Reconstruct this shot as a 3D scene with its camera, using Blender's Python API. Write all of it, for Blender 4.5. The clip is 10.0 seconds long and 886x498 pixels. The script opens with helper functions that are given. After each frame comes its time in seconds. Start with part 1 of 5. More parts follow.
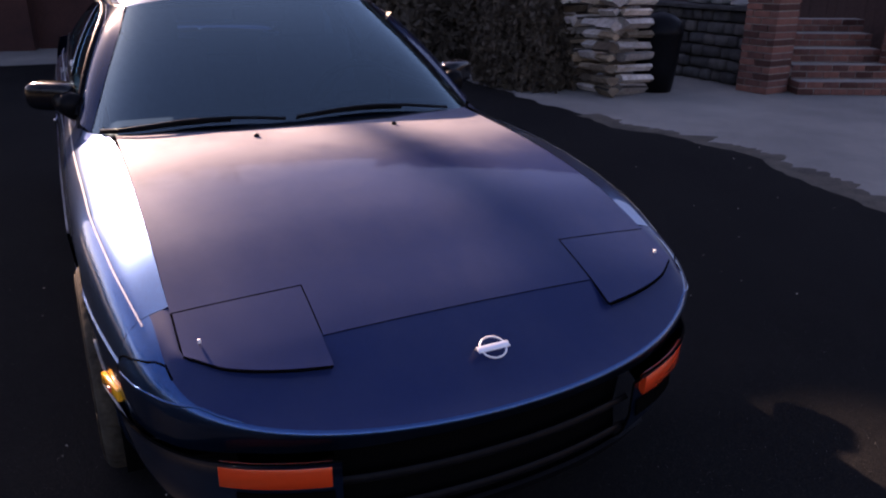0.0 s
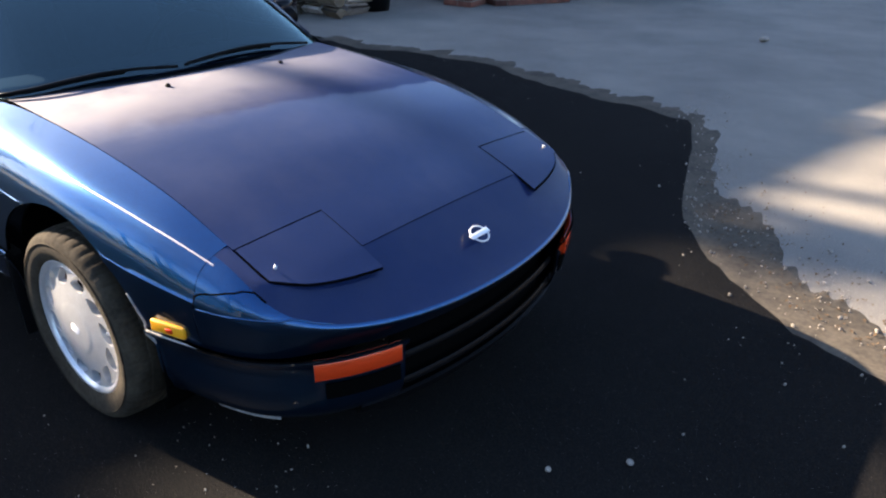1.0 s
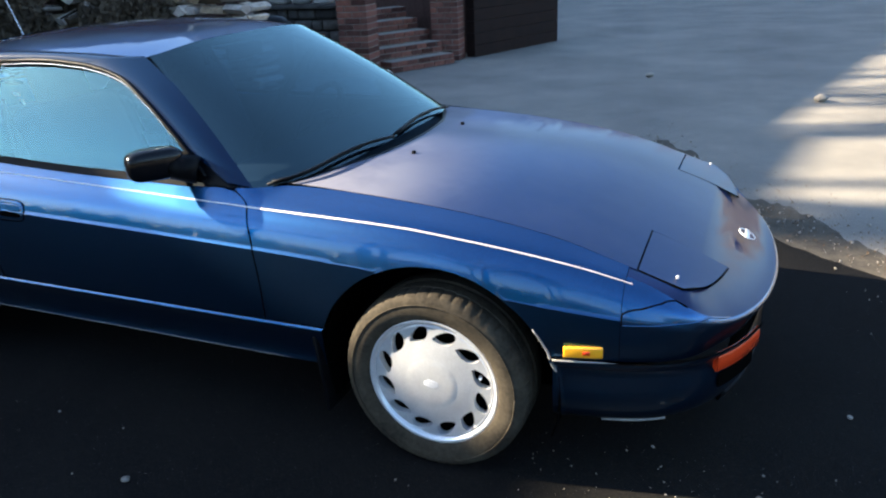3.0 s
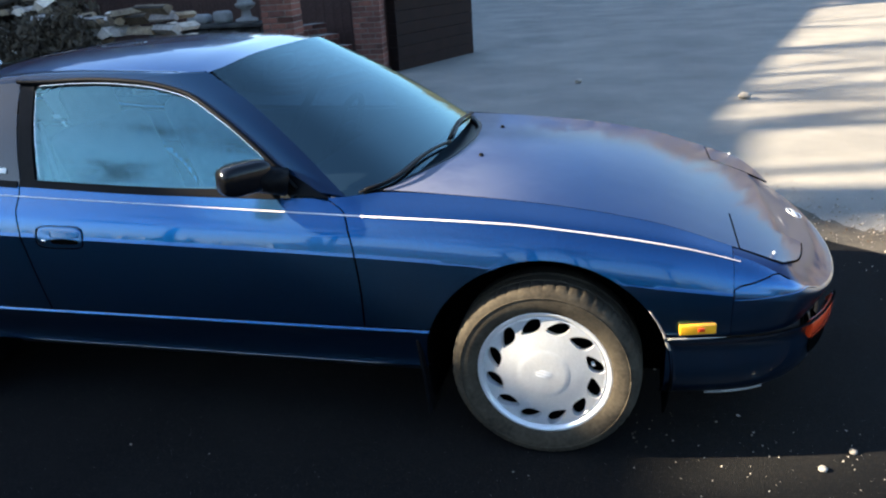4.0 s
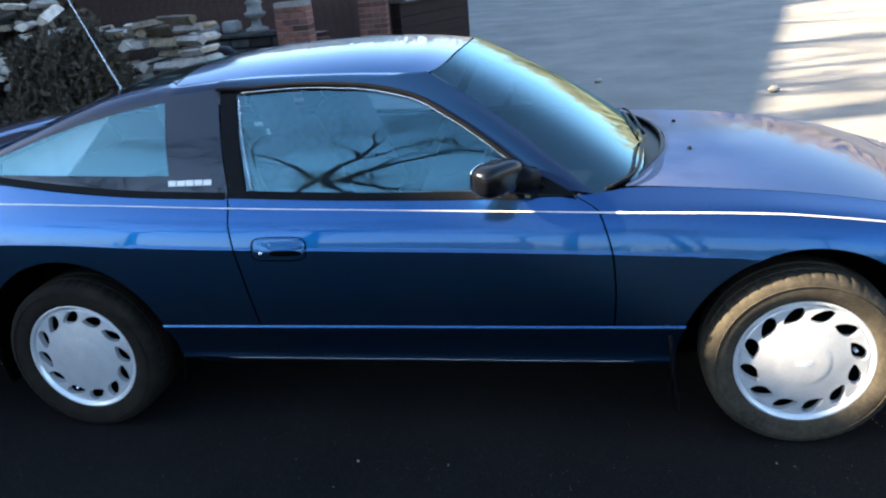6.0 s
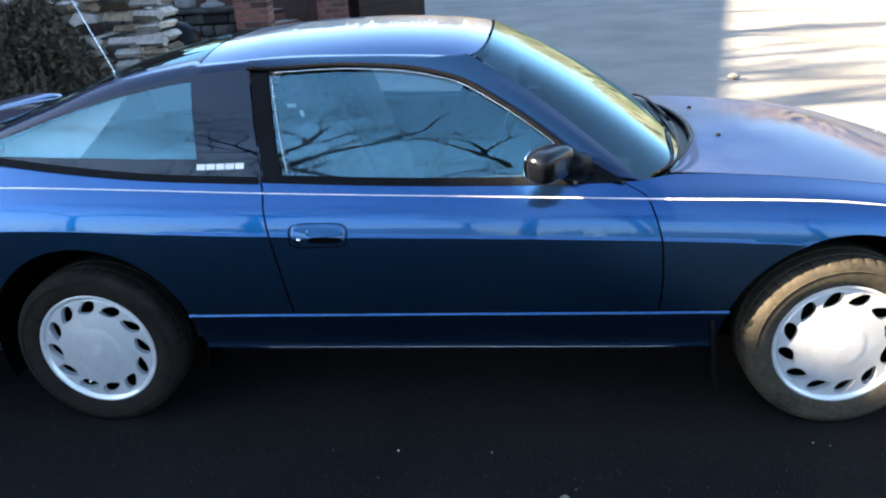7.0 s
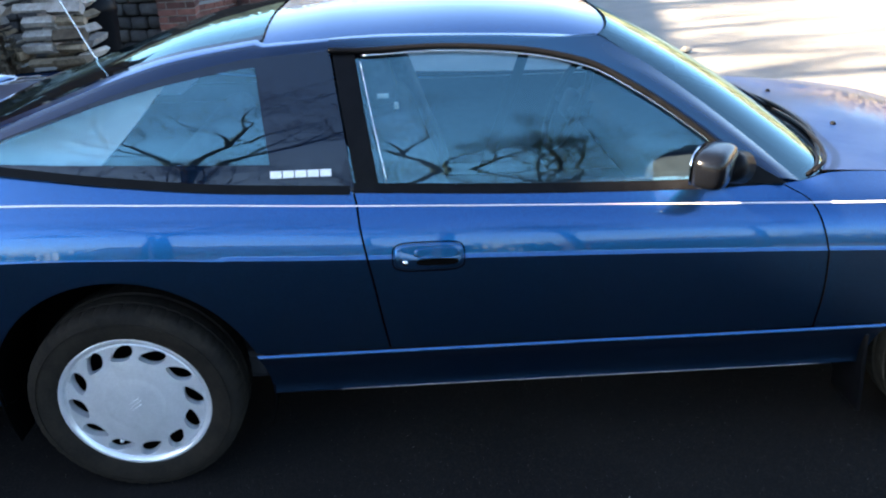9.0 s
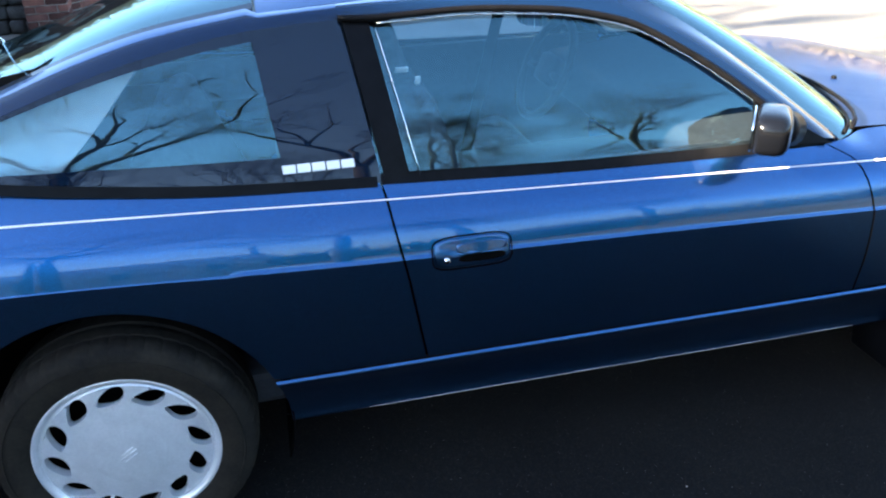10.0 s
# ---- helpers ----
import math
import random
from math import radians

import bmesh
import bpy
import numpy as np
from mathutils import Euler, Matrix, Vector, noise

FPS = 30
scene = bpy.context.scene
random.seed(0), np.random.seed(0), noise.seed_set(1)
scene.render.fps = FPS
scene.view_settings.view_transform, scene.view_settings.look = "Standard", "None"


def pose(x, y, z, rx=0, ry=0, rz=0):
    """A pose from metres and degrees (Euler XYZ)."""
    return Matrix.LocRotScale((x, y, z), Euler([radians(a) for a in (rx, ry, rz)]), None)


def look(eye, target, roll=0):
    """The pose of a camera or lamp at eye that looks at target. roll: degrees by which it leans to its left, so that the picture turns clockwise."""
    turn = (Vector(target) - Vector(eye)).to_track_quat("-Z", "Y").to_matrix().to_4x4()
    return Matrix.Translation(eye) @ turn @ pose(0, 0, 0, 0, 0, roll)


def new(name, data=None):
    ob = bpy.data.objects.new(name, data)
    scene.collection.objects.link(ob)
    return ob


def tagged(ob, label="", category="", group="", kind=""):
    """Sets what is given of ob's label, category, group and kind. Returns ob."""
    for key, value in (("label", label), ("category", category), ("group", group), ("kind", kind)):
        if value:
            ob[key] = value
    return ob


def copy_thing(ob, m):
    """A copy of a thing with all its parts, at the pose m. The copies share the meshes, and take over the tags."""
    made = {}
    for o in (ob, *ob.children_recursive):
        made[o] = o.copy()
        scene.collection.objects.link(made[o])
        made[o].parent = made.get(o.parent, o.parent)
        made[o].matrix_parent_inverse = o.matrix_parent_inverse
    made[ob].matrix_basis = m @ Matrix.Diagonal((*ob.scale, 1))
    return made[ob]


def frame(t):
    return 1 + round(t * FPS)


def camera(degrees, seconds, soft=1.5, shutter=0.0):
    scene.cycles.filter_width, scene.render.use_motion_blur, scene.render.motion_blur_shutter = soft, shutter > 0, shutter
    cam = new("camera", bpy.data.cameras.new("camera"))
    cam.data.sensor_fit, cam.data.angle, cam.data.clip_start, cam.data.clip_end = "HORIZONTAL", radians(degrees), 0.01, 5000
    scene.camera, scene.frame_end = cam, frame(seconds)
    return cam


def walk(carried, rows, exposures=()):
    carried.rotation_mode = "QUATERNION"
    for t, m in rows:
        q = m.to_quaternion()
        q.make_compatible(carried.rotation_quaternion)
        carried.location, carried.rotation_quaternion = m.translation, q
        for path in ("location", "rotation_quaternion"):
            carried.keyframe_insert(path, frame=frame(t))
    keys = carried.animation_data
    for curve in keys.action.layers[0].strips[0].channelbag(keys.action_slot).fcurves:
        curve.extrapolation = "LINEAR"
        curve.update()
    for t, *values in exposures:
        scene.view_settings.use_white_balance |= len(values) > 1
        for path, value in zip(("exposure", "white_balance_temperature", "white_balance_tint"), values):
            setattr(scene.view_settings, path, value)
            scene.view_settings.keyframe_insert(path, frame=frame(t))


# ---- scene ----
cam = camera(61.0, 10.0, soft=2.2)
PATH = [
    (0, (3.347, -0.773, 1.358), (1.676, 0.069, 0.653), 0.4),
    (0.5, (3.281, -1.127, 1.425), (1.798, -0.002, 0.694), 0.1),
    (1, (3.19, -1.595, 1.471), (2.08, -0.186, 0.588), 1.1),
    (1.5, (2.938, -1.951, 1.477), (1.912, -0.423, 0.693), 0.0),
    (2, (2.689, -2.299, 1.475), (1.854, -0.671, 0.667), -1.2),
    (2.5, (2.364, -2.442, 1.476), (1.601, -0.735, 0.767), -3.6),
    (2.7, (2.246, -2.483, 1.492), (1.449, -0.807, 0.745), -2.9),
    (3.8, (1.577, -2.817, 1.481), (1.114, -0.986, 0.821), -3.0),
    (4, (1.481, -2.84, 1.498), (1.002, -1.032, 0.789), -3.8),
    (4.5, (1.211, -2.934, 1.528), (0.774, -1.107, 0.843), -4.7),
    (5, (0.969, -3.059, 1.555), (0.561, -1.234, 0.843), -4.1),
    (5.5, (0.77, -3.023, 1.531), (0.347, -1.187, 0.86), -3.2),
    (5.7, (0.687, -2.985, 1.522), (0.271, -1.15, 0.844), -4.3),
    (7, (0.217, -2.989, 1.547), (0.026, -1.147, 0.791), -3.3),
    (7.5, (0.074, -2.849, 1.525), (-0.165, -0.981, 0.851), -3.3),
    (8, (-0.058, -2.706, 1.533), (-0.245, -0.862, 0.782), 0.6),
    (8.5, (-0.299, -2.626, 1.542), (-0.312, -0.797, 0.734), -1.3),
    (9, (-0.452, -2.579, 1.542), (-0.365, -0.765, 0.704), -1.7),
    (9.5, (-0.631, -2.42, 1.529), (-0.386, -0.633, 0.666), -2.3),
    (10, (-0.8, -2.286, 1.503), (-0.416, -0.552, 0.584), -1.9),
]
EXPOSURES = [(0.0, 2.1, 7300, 44), (0.5, 1.9, 6700, 22), (1.0, 2.65, 6600, 14), (1.5, 2.75, 6500, 8), (4.5, 2.9, 6400, 6), (5.5, 3.1, 6400, 6), (7.0, 3.48, 6750, 8), (9.0, 3.58, 6750, 9), (10.0, 3.7, 6600, 8)]
walk(cam, [(t, look(e, g, r)) for t, e, g, r in PATH], EXPOSURES)

# ---- sky and sun ----
SUN_DIR = Vector((-0.870, -0.191, 0.454))
world = bpy.data.worlds.new("sky")
scene.world = world
world.use_nodes = True
sky = world.node_tree.nodes.new("ShaderNodeTexSky")
sky.sky_type, sky.sun_disc = "NISHITA", False
sky.sun_elevation, sky.sun_rotation = math.asin(SUN_DIR.z), math.atan2(SUN_DIR.x, SUN_DIR.y)
sky.air_density, sky.dust_density, sky.ozone_density = 1.0, 0.7, 2.8
world.node_tree.links.new(sky.outputs[0], world.node_tree.nodes["Background"].inputs[0])
world.node_tree.nodes["Background"].inputs[1].default_value = 0.075
sun = new("sun", bpy.data.lights.new("sun", "SUN"))
sun.data.energy, sun.data.angle, sun.data.color = 5.0, radians(0.53), (1.0, 0.83, 0.62)
sun.matrix_world = look(SUN_DIR * 30, (0, 0, 0))


# ---- materials ----
def material(name, color, rough=0.5, metal=0.0, coat=0.0, coat_rough=0.03, spec=0.5):
    m = bpy.data.materials.new(name)
    m.use_nodes = True
    b = m.node_tree.nodes["Principled BSDF"]
    b.inputs["Base Color"].default_value = (*color, 1)
    b.inputs["Roughness"].default_value, b.inputs["Metallic"].default_value = rough, metal
    b.inputs["Coat Weight"].default_value, b.inputs["Coat Roughness"].default_value = coat, coat_rough
    b.inputs["Specular IOR Level"].default_value = spec
    return m


def node(m, kind, **inputs):
    n = m.node_tree.nodes.new("ShaderNode" + kind)
    for key, value in inputs.items():
        n.inputs[key.replace("_", " ")].default_value = value
    return n


def link(m, a, b):
    m.node_tree.links.new(a, b)


def bsdf(m):
    return m.node_tree.nodes["Principled BSDF"]


def noise_of(m, scale, detail=4.0, rough=0.6, kind="TexNoise", coords="Object"):
    tc = m.node_tree.nodes.new("ShaderNodeTexCoord")
    n = m.node_tree.nodes.new("ShaderNode" + kind)
    n.inputs["Scale"].default_value = scale
    if kind == "TexNoise":
        n.inputs["Detail"].default_value, n.inputs["Roughness"].default_value = detail, rough
    link(m, tc.outputs[coords], n.inputs["Vector"])
    return n


def ramp(m, source, stops):
    r = m.node_tree.nodes.new("ShaderNodeValToRGB")
    while len(r.color_ramp.elements) < len(stops):
        r.color_ramp.elements.new(0.5)
    for e, (p, c) in zip(r.color_ramp.elements, stops):
        e.position, e.color = p, (*c, 1)
    link(m, source, r.inputs["Fac"])
    return r.outputs["Color"]


def mix(m, fac, a, b, mode="MIX"):
    n = m.node_tree.nodes.new("ShaderNodeMix")
    n.data_type, n.blend_type = "RGBA", mode
    for socket, value in ((n.inputs[0], fac), (n.inputs[6], a), (n.inputs[7], b)):
        if isinstance(value, (int, float)):
            socket.default_value = value
        elif isinstance(value, tuple):
            socket.default_value = (*value, 1)
        else:
            link(m, value, socket)
    return n.outputs[2]


def bump(m, height, strength, distance):
    n = m.node_tree.nodes.new("ShaderNodeBump")
    n.inputs["Strength"].default_value, n.inputs["Distance"].default_value = strength, distance
    link(m, height, n.inputs["Height"])
    link(m, n.outputs["Normal"], bsdf(m).inputs["Normal"])


def varied(name, dark, light, scale, rough=0.7, bumpy=0.3, depth=0.004, metal=0.0, per_object=0.0):
    """A mottled surface between two colours, with fine relief."""
    m = material(name, light, rough, metal, spec=0.18 if metal == 0 else 0.5)
    n1, n2 = noise_of(m, scale), noise_of(m, scale * 9)
    c1 = ramp(m, n1.outputs["Fac"], [(0.3, dark), (0.7, light)])
    c2 = mix(m, 0.35, c1, ramp(m, n2.outputs["Fac"], [(0.35, dark), (0.65, light)]), "MIX")
    if per_object:
        info = m.node_tree.nodes.new("ShaderNodeObjectInfo")
        c2 = mix(m, per_object, c2, ramp(m, info.outputs["Random"], [(0.0, (0.25, 0.22, 0.22)), (0.5, (1, 1, 1)), (1.0, (1.5, 1.35, 1.2))]), "MULTIPLY")
    link(m, c2, bsdf(m).inputs["Base Color"])
    bump(m, n2.outputs["Fac"], bumpy, depth)
    return m


def paint(name, base, flake, rough, coat, coat_rough, dust, metal=0.95, film=0.03, film_rough=0.45, worn=None, spec=0.5, grime=0.0, coat_ior=1.5):
    """Metallic car paint: a fine flake under clear coat, with water marks and a thin film of dust on it.
    worn: (x0, x1) between which a chalky bloom, carrying the sun's haze, dies out along the car."""
    m = material(name, base, rough, metal, coat, coat_rough, spec)
    bsdf(m).inputs["Coat IOR"].default_value = coat_ior
    f = noise_of(m, 900, 1.0)
    d = noise_of(m, 3.0, 6.0, 0.65)
    c = mix(m, ramp(m, f.outputs["Fac"], [(0.45, (0, 0, 0)), (0.75, (1, 1, 1))]), base, flake)
    c = mix(m, ramp(m, d.outputs["Fac"], [(0.45, (0, 0, 0)), (0.8, (dust, dust, dust))]), c, (0.16, 0.15, 0.14))
    link(m, c, bsdf(m).inputs["Base Color"])
    link(m, ramp(m, d.outputs["Fac"], [(0.35, (coat_rough,) * 3), (0.75, (coat_rough + 0.4 * dust,) * 3)]), bsdf(m).inputs["Coat Roughness"])
    # the film: broad, weak, slightly warm gloss, patchy at two scales
    haze, mixer = node(m, "BsdfGlossy"), node(m, "MixShader")
    haze.inputs["Color"].default_value = (1.0, 0.95, 0.88, 1)
    haze.distribution = "BECKMANN"
    haze.inputs["Roughness"].default_value = film_rough
    fac = ramp(m, d.outputs["Fac"], [(0.30, (0.65 * film,) * 3), (0.72, (1.3 * film,) * 3)])
    # The fade along x also keeps the sun glare on the hood's rear.
    if worn:
        tc, sep = m.node_tree.nodes.new("ShaderNodeTexCoord"), m.node_tree.nodes.new("ShaderNodeSeparateXYZ")
        link(m, tc.outputs["Object"], sep.inputs[0])
        wob = m.node_tree.nodes.new("ShaderNodeMath")
        wob.operation = "MULTIPLY_ADD"
        wob.inputs[1].default_value = 0.5
        link(m, d.outputs["Fac"], wob.inputs[0])
        link(m, sep.outputs["X"], wob.inputs[2])
        reach = m.node_tree.nodes.new("ShaderNodeMapRange")
        reach.interpolation_type = "SMOOTHSTEP"
        for k, v in ((1, worn[0] + 0.25), (2, worn[1] + 0.25), (3, 1.0), (4, 0.08)):
            reach.inputs[k].default_value = v
        link(m, wob.outputs[0], reach.inputs[0])
        fac = mix(m, 1.0, fac, reach.outputs[0], "MULTIPLY")
        # where the bloom is, the clear coat is gone
        left = m.node_tree.nodes.new("ShaderNodeMath")
        left.operation = "MULTIPLY_ADD"
        left.inputs[1].default_value, left.inputs[2].default_value = -0.92 * coat, coat
        link(m, reach.outputs[0], left.inputs[0])
        link(m, left.outputs[0], bsdf(m).inputs["Coat Weight"])
    link(m, fac, mixer.inputs[0])
    link(m, bsdf(m).outputs[0], mixer.inputs[1])
    link(m, haze.outputs[0], mixer.inputs[2])
    top = mixer
    if grime:
        dry, top = node(m, "BsdfDiffuse"), node(m, "MixShader")
        dry.inputs["Color"].default_value = (0.30, 0.265, 0.215, 1)
        link(m, ramp(m, noise_of(m, 2.1, 7.0, 0.7).outputs["Fac"], [(0.30, (0.45 * grime,) * 3), (0.72, (1.4 * grime,) * 3)]), top.inputs[0])
        link(m, mixer.outputs[0], top.inputs[1])
        link(m, dry.outputs[0], top.inputs[2])
    link(m, top.outputs[0], m.node_tree.nodes["Material Output"].inputs["Surface"])
    return m


def glass(name, tint, head_on, rough=0.0, sheen=(0.62, 0.86, 1.0)):
    """A thin pane: clear straight through, with the mirror of glass on both its sides, stronger at a slant."""
    m = bpy.data.materials.new(name)
    m.use_nodes = True
    nt = m.node_tree
    nt.nodes.remove(nt.nodes["Principled BSDF"])
    clear, gloss, slant, mixer = node(m, "BsdfTransparent"), node(m, "BsdfGlossy"), node(m, "LayerWeight"), node(m, "MixShader")
    clear.inputs["Color"].default_value = (*tint, 1)
    gloss.inputs["Color"].default_value = (*sheen, 1)
    gloss.inputs["Roughness"].default_value, slant.inputs["Blend"].default_value = rough, 0.5
    steep, fac = node(m, "Math"), node(m, "Math")
    steep.operation, fac.operation = "POWER", "MULTIPLY_ADD"
    steep.inputs[1].default_value, fac.inputs[1].default_value, fac.inputs[2].default_value = 5.0, 1 - head_on, head_on
    link(m, slant.outputs["Facing"], steep.inputs[0])
    link(m, steep.outputs[0], fac.inputs[0])
    link(m, fac.outputs[0], mixer.inputs[0])
    link(m, clear.outputs[0], mixer.inputs[1])
    link(m, gloss.outputs[0], mixer.inputs[2])
    link(m, mixer.outputs[0], nt.nodes["Material Output"].inputs["Surface"])
    return m


def asphalt(name, dark, light, stone, scale, rough, specks):
    m = material(name, dark, rough, spec=0.05)
    grain, patch, fine = noise_of(m, scale, 3.0), noise_of(m, 0.7, 6.0, 0.65), noise_of(m, scale * 0.35, 2.0, 0.5, "TexVoronoi")
    c = mix(m, ramp(m, patch.outputs["Fac"], [(0.35, (0, 0, 0)), (0.7, (1, 1, 1))]), dark, light)
    c = mix(m, ramp(m, grain.outputs["Fac"], [(0.52, (0, 0, 0)), (0.70, (0.55, 0.55, 0.55))]), c, stone)
    c = mix(m, ramp(m, fine.outputs["Distance"], [(specks, (1, 1, 1)), (specks + 0.05, (0, 0, 0))]), c, (0.42, 0.40, 0.37))
    link(m, c, bsdf(m).inputs["Base Color"])
    bump(m, grain.outputs["Fac"], 0.7, 0.006)
    return m


PAINT = paint("blue_metallic_paint", (0.0012, 0.051, 0.156), (0.003, 0.117, 0.330), 0.28, 1.0, 0.025, 0.02, 0.98, 0.003, 0.60, grime=0.005, coat_ior=1.47)
FADED = paint("faded_blue_paint", (0.0015, 0.011, 0.056), (0.004, 0.020, 0.088), 0.45, 0.45, 0.05, 0.05, 0.0, 0.138, 0.90, (0.92, 1.36), spec=0.05)
FRAME = material("satin_blue_black_frame_paint", (0.003, 0.013, 0.040), 0.12, 0.0, 0.0, 0.03, 0.32)
HOUSING = material("satin_black_mirror_shell", (0.003, 0.0035, 0.005), 0.16, 0.0, 0.0, 0.03, 0.24)
TRIM = varied("black_trim", (0.003, 0.003, 0.0035), (0.007, 0.007, 0.008), 30, 0.34, 0.1, 0.001)
bsdf(TRIM).inputs["Specular IOR Level"].default_value = 0.05
GLOSS_BLACK = material("black_glass_border", (0.0028, 0.008, 0.018), 0.02, 0.0, 0.0, 0.02, 0.42)
# Near-black colour stands in for the shade inside gaps, arches and openings.
RECESS_SHADE = material("recess_shade_black", (0.0025, 0.0025, 0.0025), 1.0, spec=0.0)
RUBBER = varied("tyre_rubber", (0.0035, 0.0032, 0.003), (0.020, 0.016, 0.0115), 14, 0.9, 0.3, 0.002)
bsdf(RUBBER).inputs["Specular IOR Level"].default_value = 0.15
# Tan colour holds the sunshine on the front tyres; the rear ones stay dark.
SUNLIT_RUBBER = varied("sunlit_tyre_rubber", (0.012, 0.010, 0.008), (0.068, 0.056, 0.039), 9, 0.95, 0.3, 0.002)
ALLOY = varied("silver_wheel_paint", (0.58, 0.59, 0.61), (0.74, 0.75, 0.77), 18, 0.32, 0.05, 0.001, 0.55)
# Pale colour shared by scuffed edges and by lips that catch light.
SCUFF_GLINT = varied("scuff_and_glint_edge", (0.16, 0.155, 0.15), (0.42, 0.41, 0.39), 20, 0.6, 0.2, 0.001)
CHROME = material("bright_trim", (0.75, 0.75, 0.74), 0.14, 1.0)
STRIPE = material("white_pinstripe", (0.68, 0.67, 0.64), 0.3)
AMBER = material("amber_lens", (0.95, 0.42, 0.02), 0.12, 0.0, 1.0)
ORANGE = material("orange_lens", (0.62, 0.05, 0.010), 0.15, 0.0, 0.3)
BADGE = material("silver_badge", (0.8, 0.8, 0.8), 0.25, 0.3)
MIRROR = material("mirror_glass", (0.9, 0.9, 0.9), 0.01, 1.0)
# Gloss bluer and stronger than glass puts azure into the mirrored sky.
SIDE_GLASS = glass("tinted_side_glass", (0.70, 0.82, 0.88), 0.135, 0.0, (0.46, 0.90, 1.0))
SCREEN_GLASS = glass("tinted_windscreen_glass", (0.09, 0.15, 0.22), 0.105, 0.0, (0.66, 0.95, 1.0))
CLOTH = varied("grey_seat_cloth", (0.030, 0.034, 0.042), (0.065, 0.07, 0.08), 40, 0.95, 0.3, 0.001)
DASH = varied("grey_dash_plastic", (0.025, 0.027, 0.032), (0.045, 0.047, 0.053), 60, 0.7, 0.2, 0.001)
OLD_ASPHALT = asphalt("weathered_asphalt", (0.14, 0.132, 0.120), (0.235, 0.218, 0.19), (0.38, 0.35, 0.30), 160, 0.72, 0.06)
# Base colour near black, far below the weathered asphalt's.
PATCH_ASPHALT = asphalt("dark_asphalt", (0.0046, 0.0047, 0.0054), (0.0098, 0.0096, 0.0094), (0.036, 0.031, 0.025), 210, 0.92, 0.018)
GRIT = varied("pale_grit", (0.12, 0.11, 0.09), (0.40, 0.37, 0.33), 40, 0.9, 0.4, 0.003, 0.0, 0.6)
BRICK = varied("red_brick", (0.085, 0.036, 0.030), (0.20, 0.088, 0.068), 9, 0.9, 0.5, 0.004, 0.0, 0.8)
MORTAR = varied("dirty_mortar", (0.15, 0.135, 0.12), (0.25, 0.23, 0.20), 25, 0.95, 0.5, 0.004)
WALL_DARK = varied("dark_stained_timber", (0.006, 0.0035, 0.003), (0.020, 0.010, 0.008), 6, 0.8, 0.4, 0.004)
DARK_STONE = varied("dark_grey_stone", (0.024, 0.023, 0.022), (0.10, 0.095, 0.09), 7, 0.9, 0.6, 0.008, 0.0, 0.6)
DIRT = varied("dirty_worn_asphalt", (0.030, 0.026, 0.021), (0.105, 0.088, 0.066), 5, 0.9, 0.5, 0.004)
STONE = varied("grey_stone", (0.12, 0.115, 0.11), (0.27, 0.26, 0.25), 7, 0.9, 0.5, 0.006)
WOOD_BROWN = varied("weathered_brown_firewood", (0.07, 0.05, 0.034), (0.30, 0.235, 0.165), 10, 0.88, 0.5, 0.004, 0.0, 0.8)
WOOD_END = varied("split_firewood", (0.22, 0.18, 0.15), (0.64, 0.585, 0.53), 12, 0.85, 0.5, 0.004, 0.0, 0.8)
# Sunshine on bare woods, put into the colour.
SUNLIT_WOODS = varied("sunlit_tone_woods", (0.16, 0.13, 0.095), (0.36, 0.30, 0.22), 0.5, 0.95, 0.2, 0.01)
LITTER = varied("brown_leaf_litter", (0.045, 0.028, 0.015), (0.14, 0.09, 0.05), 30, 0.9, 0.2, 0.001)
BARK = varied("grey_brown_bark", (0.014, 0.011, 0.009), (0.048, 0.040, 0.032), 10, 0.95, 0.8, 0.012)
LEAF = varied("dark_dry_leaves", (0.022, 0.017, 0.012), (0.105, 0.080, 0.055), 5, 0.8, 0.2, 0.002)
GRASS = varied("dry_winter_grass", (0.07, 0.07, 0.03), (0.20, 0.18, 0.085), 0.8, 0.95, 0.5, 0.02)
FENCE_BOARD = varied("brown_fence_board", (0.034, 0.019, 0.016), (0.090, 0.050, 0.041), 3, 0.85, 0.3, 0.003)
SIDING = varied("brown_red_siding", (0.022, 0.010, 0.009), (0.050, 0.020, 0.016), 2, 0.8, 0.2, 0.003)
PALE = varied("pale_house_siding", (0.45, 0.44, 0.42), (0.6, 0.59, 0.56), 2, 0.8, 0.2, 0.003)
ROOF = varied("dark_roof_shingle", (0.05, 0.048, 0.046), (0.10, 0.095, 0.09), 12, 0.95, 0.5, 0.004)


# ---- building blocks ----
def curve(*knots):
    """A smooth function through (x, value) knots, with straight ends."""
    knots = sorted(knots)
    xs, ys = np.array([k[0] for k in knots], float), np.array([k[1] for k in knots], float)
    d = np.diff(ys) / np.diff(xs)
    h = np.diff(xs)
    inner = [0.0 if p * q <= 0 else (2 * b + a + b + 2 * a) / ((2 * b + a) / p + (b + 2 * a) / q) for p, q, a, b in zip(d, d[1:], h, h[1:])]
    m = np.array([d[0], *inner, d[-1]])

    xl = xs.tolist()
    ys, m = ys.tolist(), m.tolist()

    def value(x):
        if x <= xl[0]:
            return ys[0] + m[0] * (x - xl[0])
        if x >= xl[-1]:
            return ys[-1] + m[-1] * (x - xl[-1])
        i = max(k for k in range(len(xl) - 1) if xl[k] < x)
        h = xl[i + 1] - xl[i]
        t = (x - xl[i]) / h
        return ((2 * t**3 - 3 * t**2 + 1) * ys[i] + (t**3 - 2 * t**2 + t) * h * m[i] + (3 * t**2 - 2 * t**3) * ys[i + 1] + (t**3 - t**2) * h * m[i + 1])
    return value


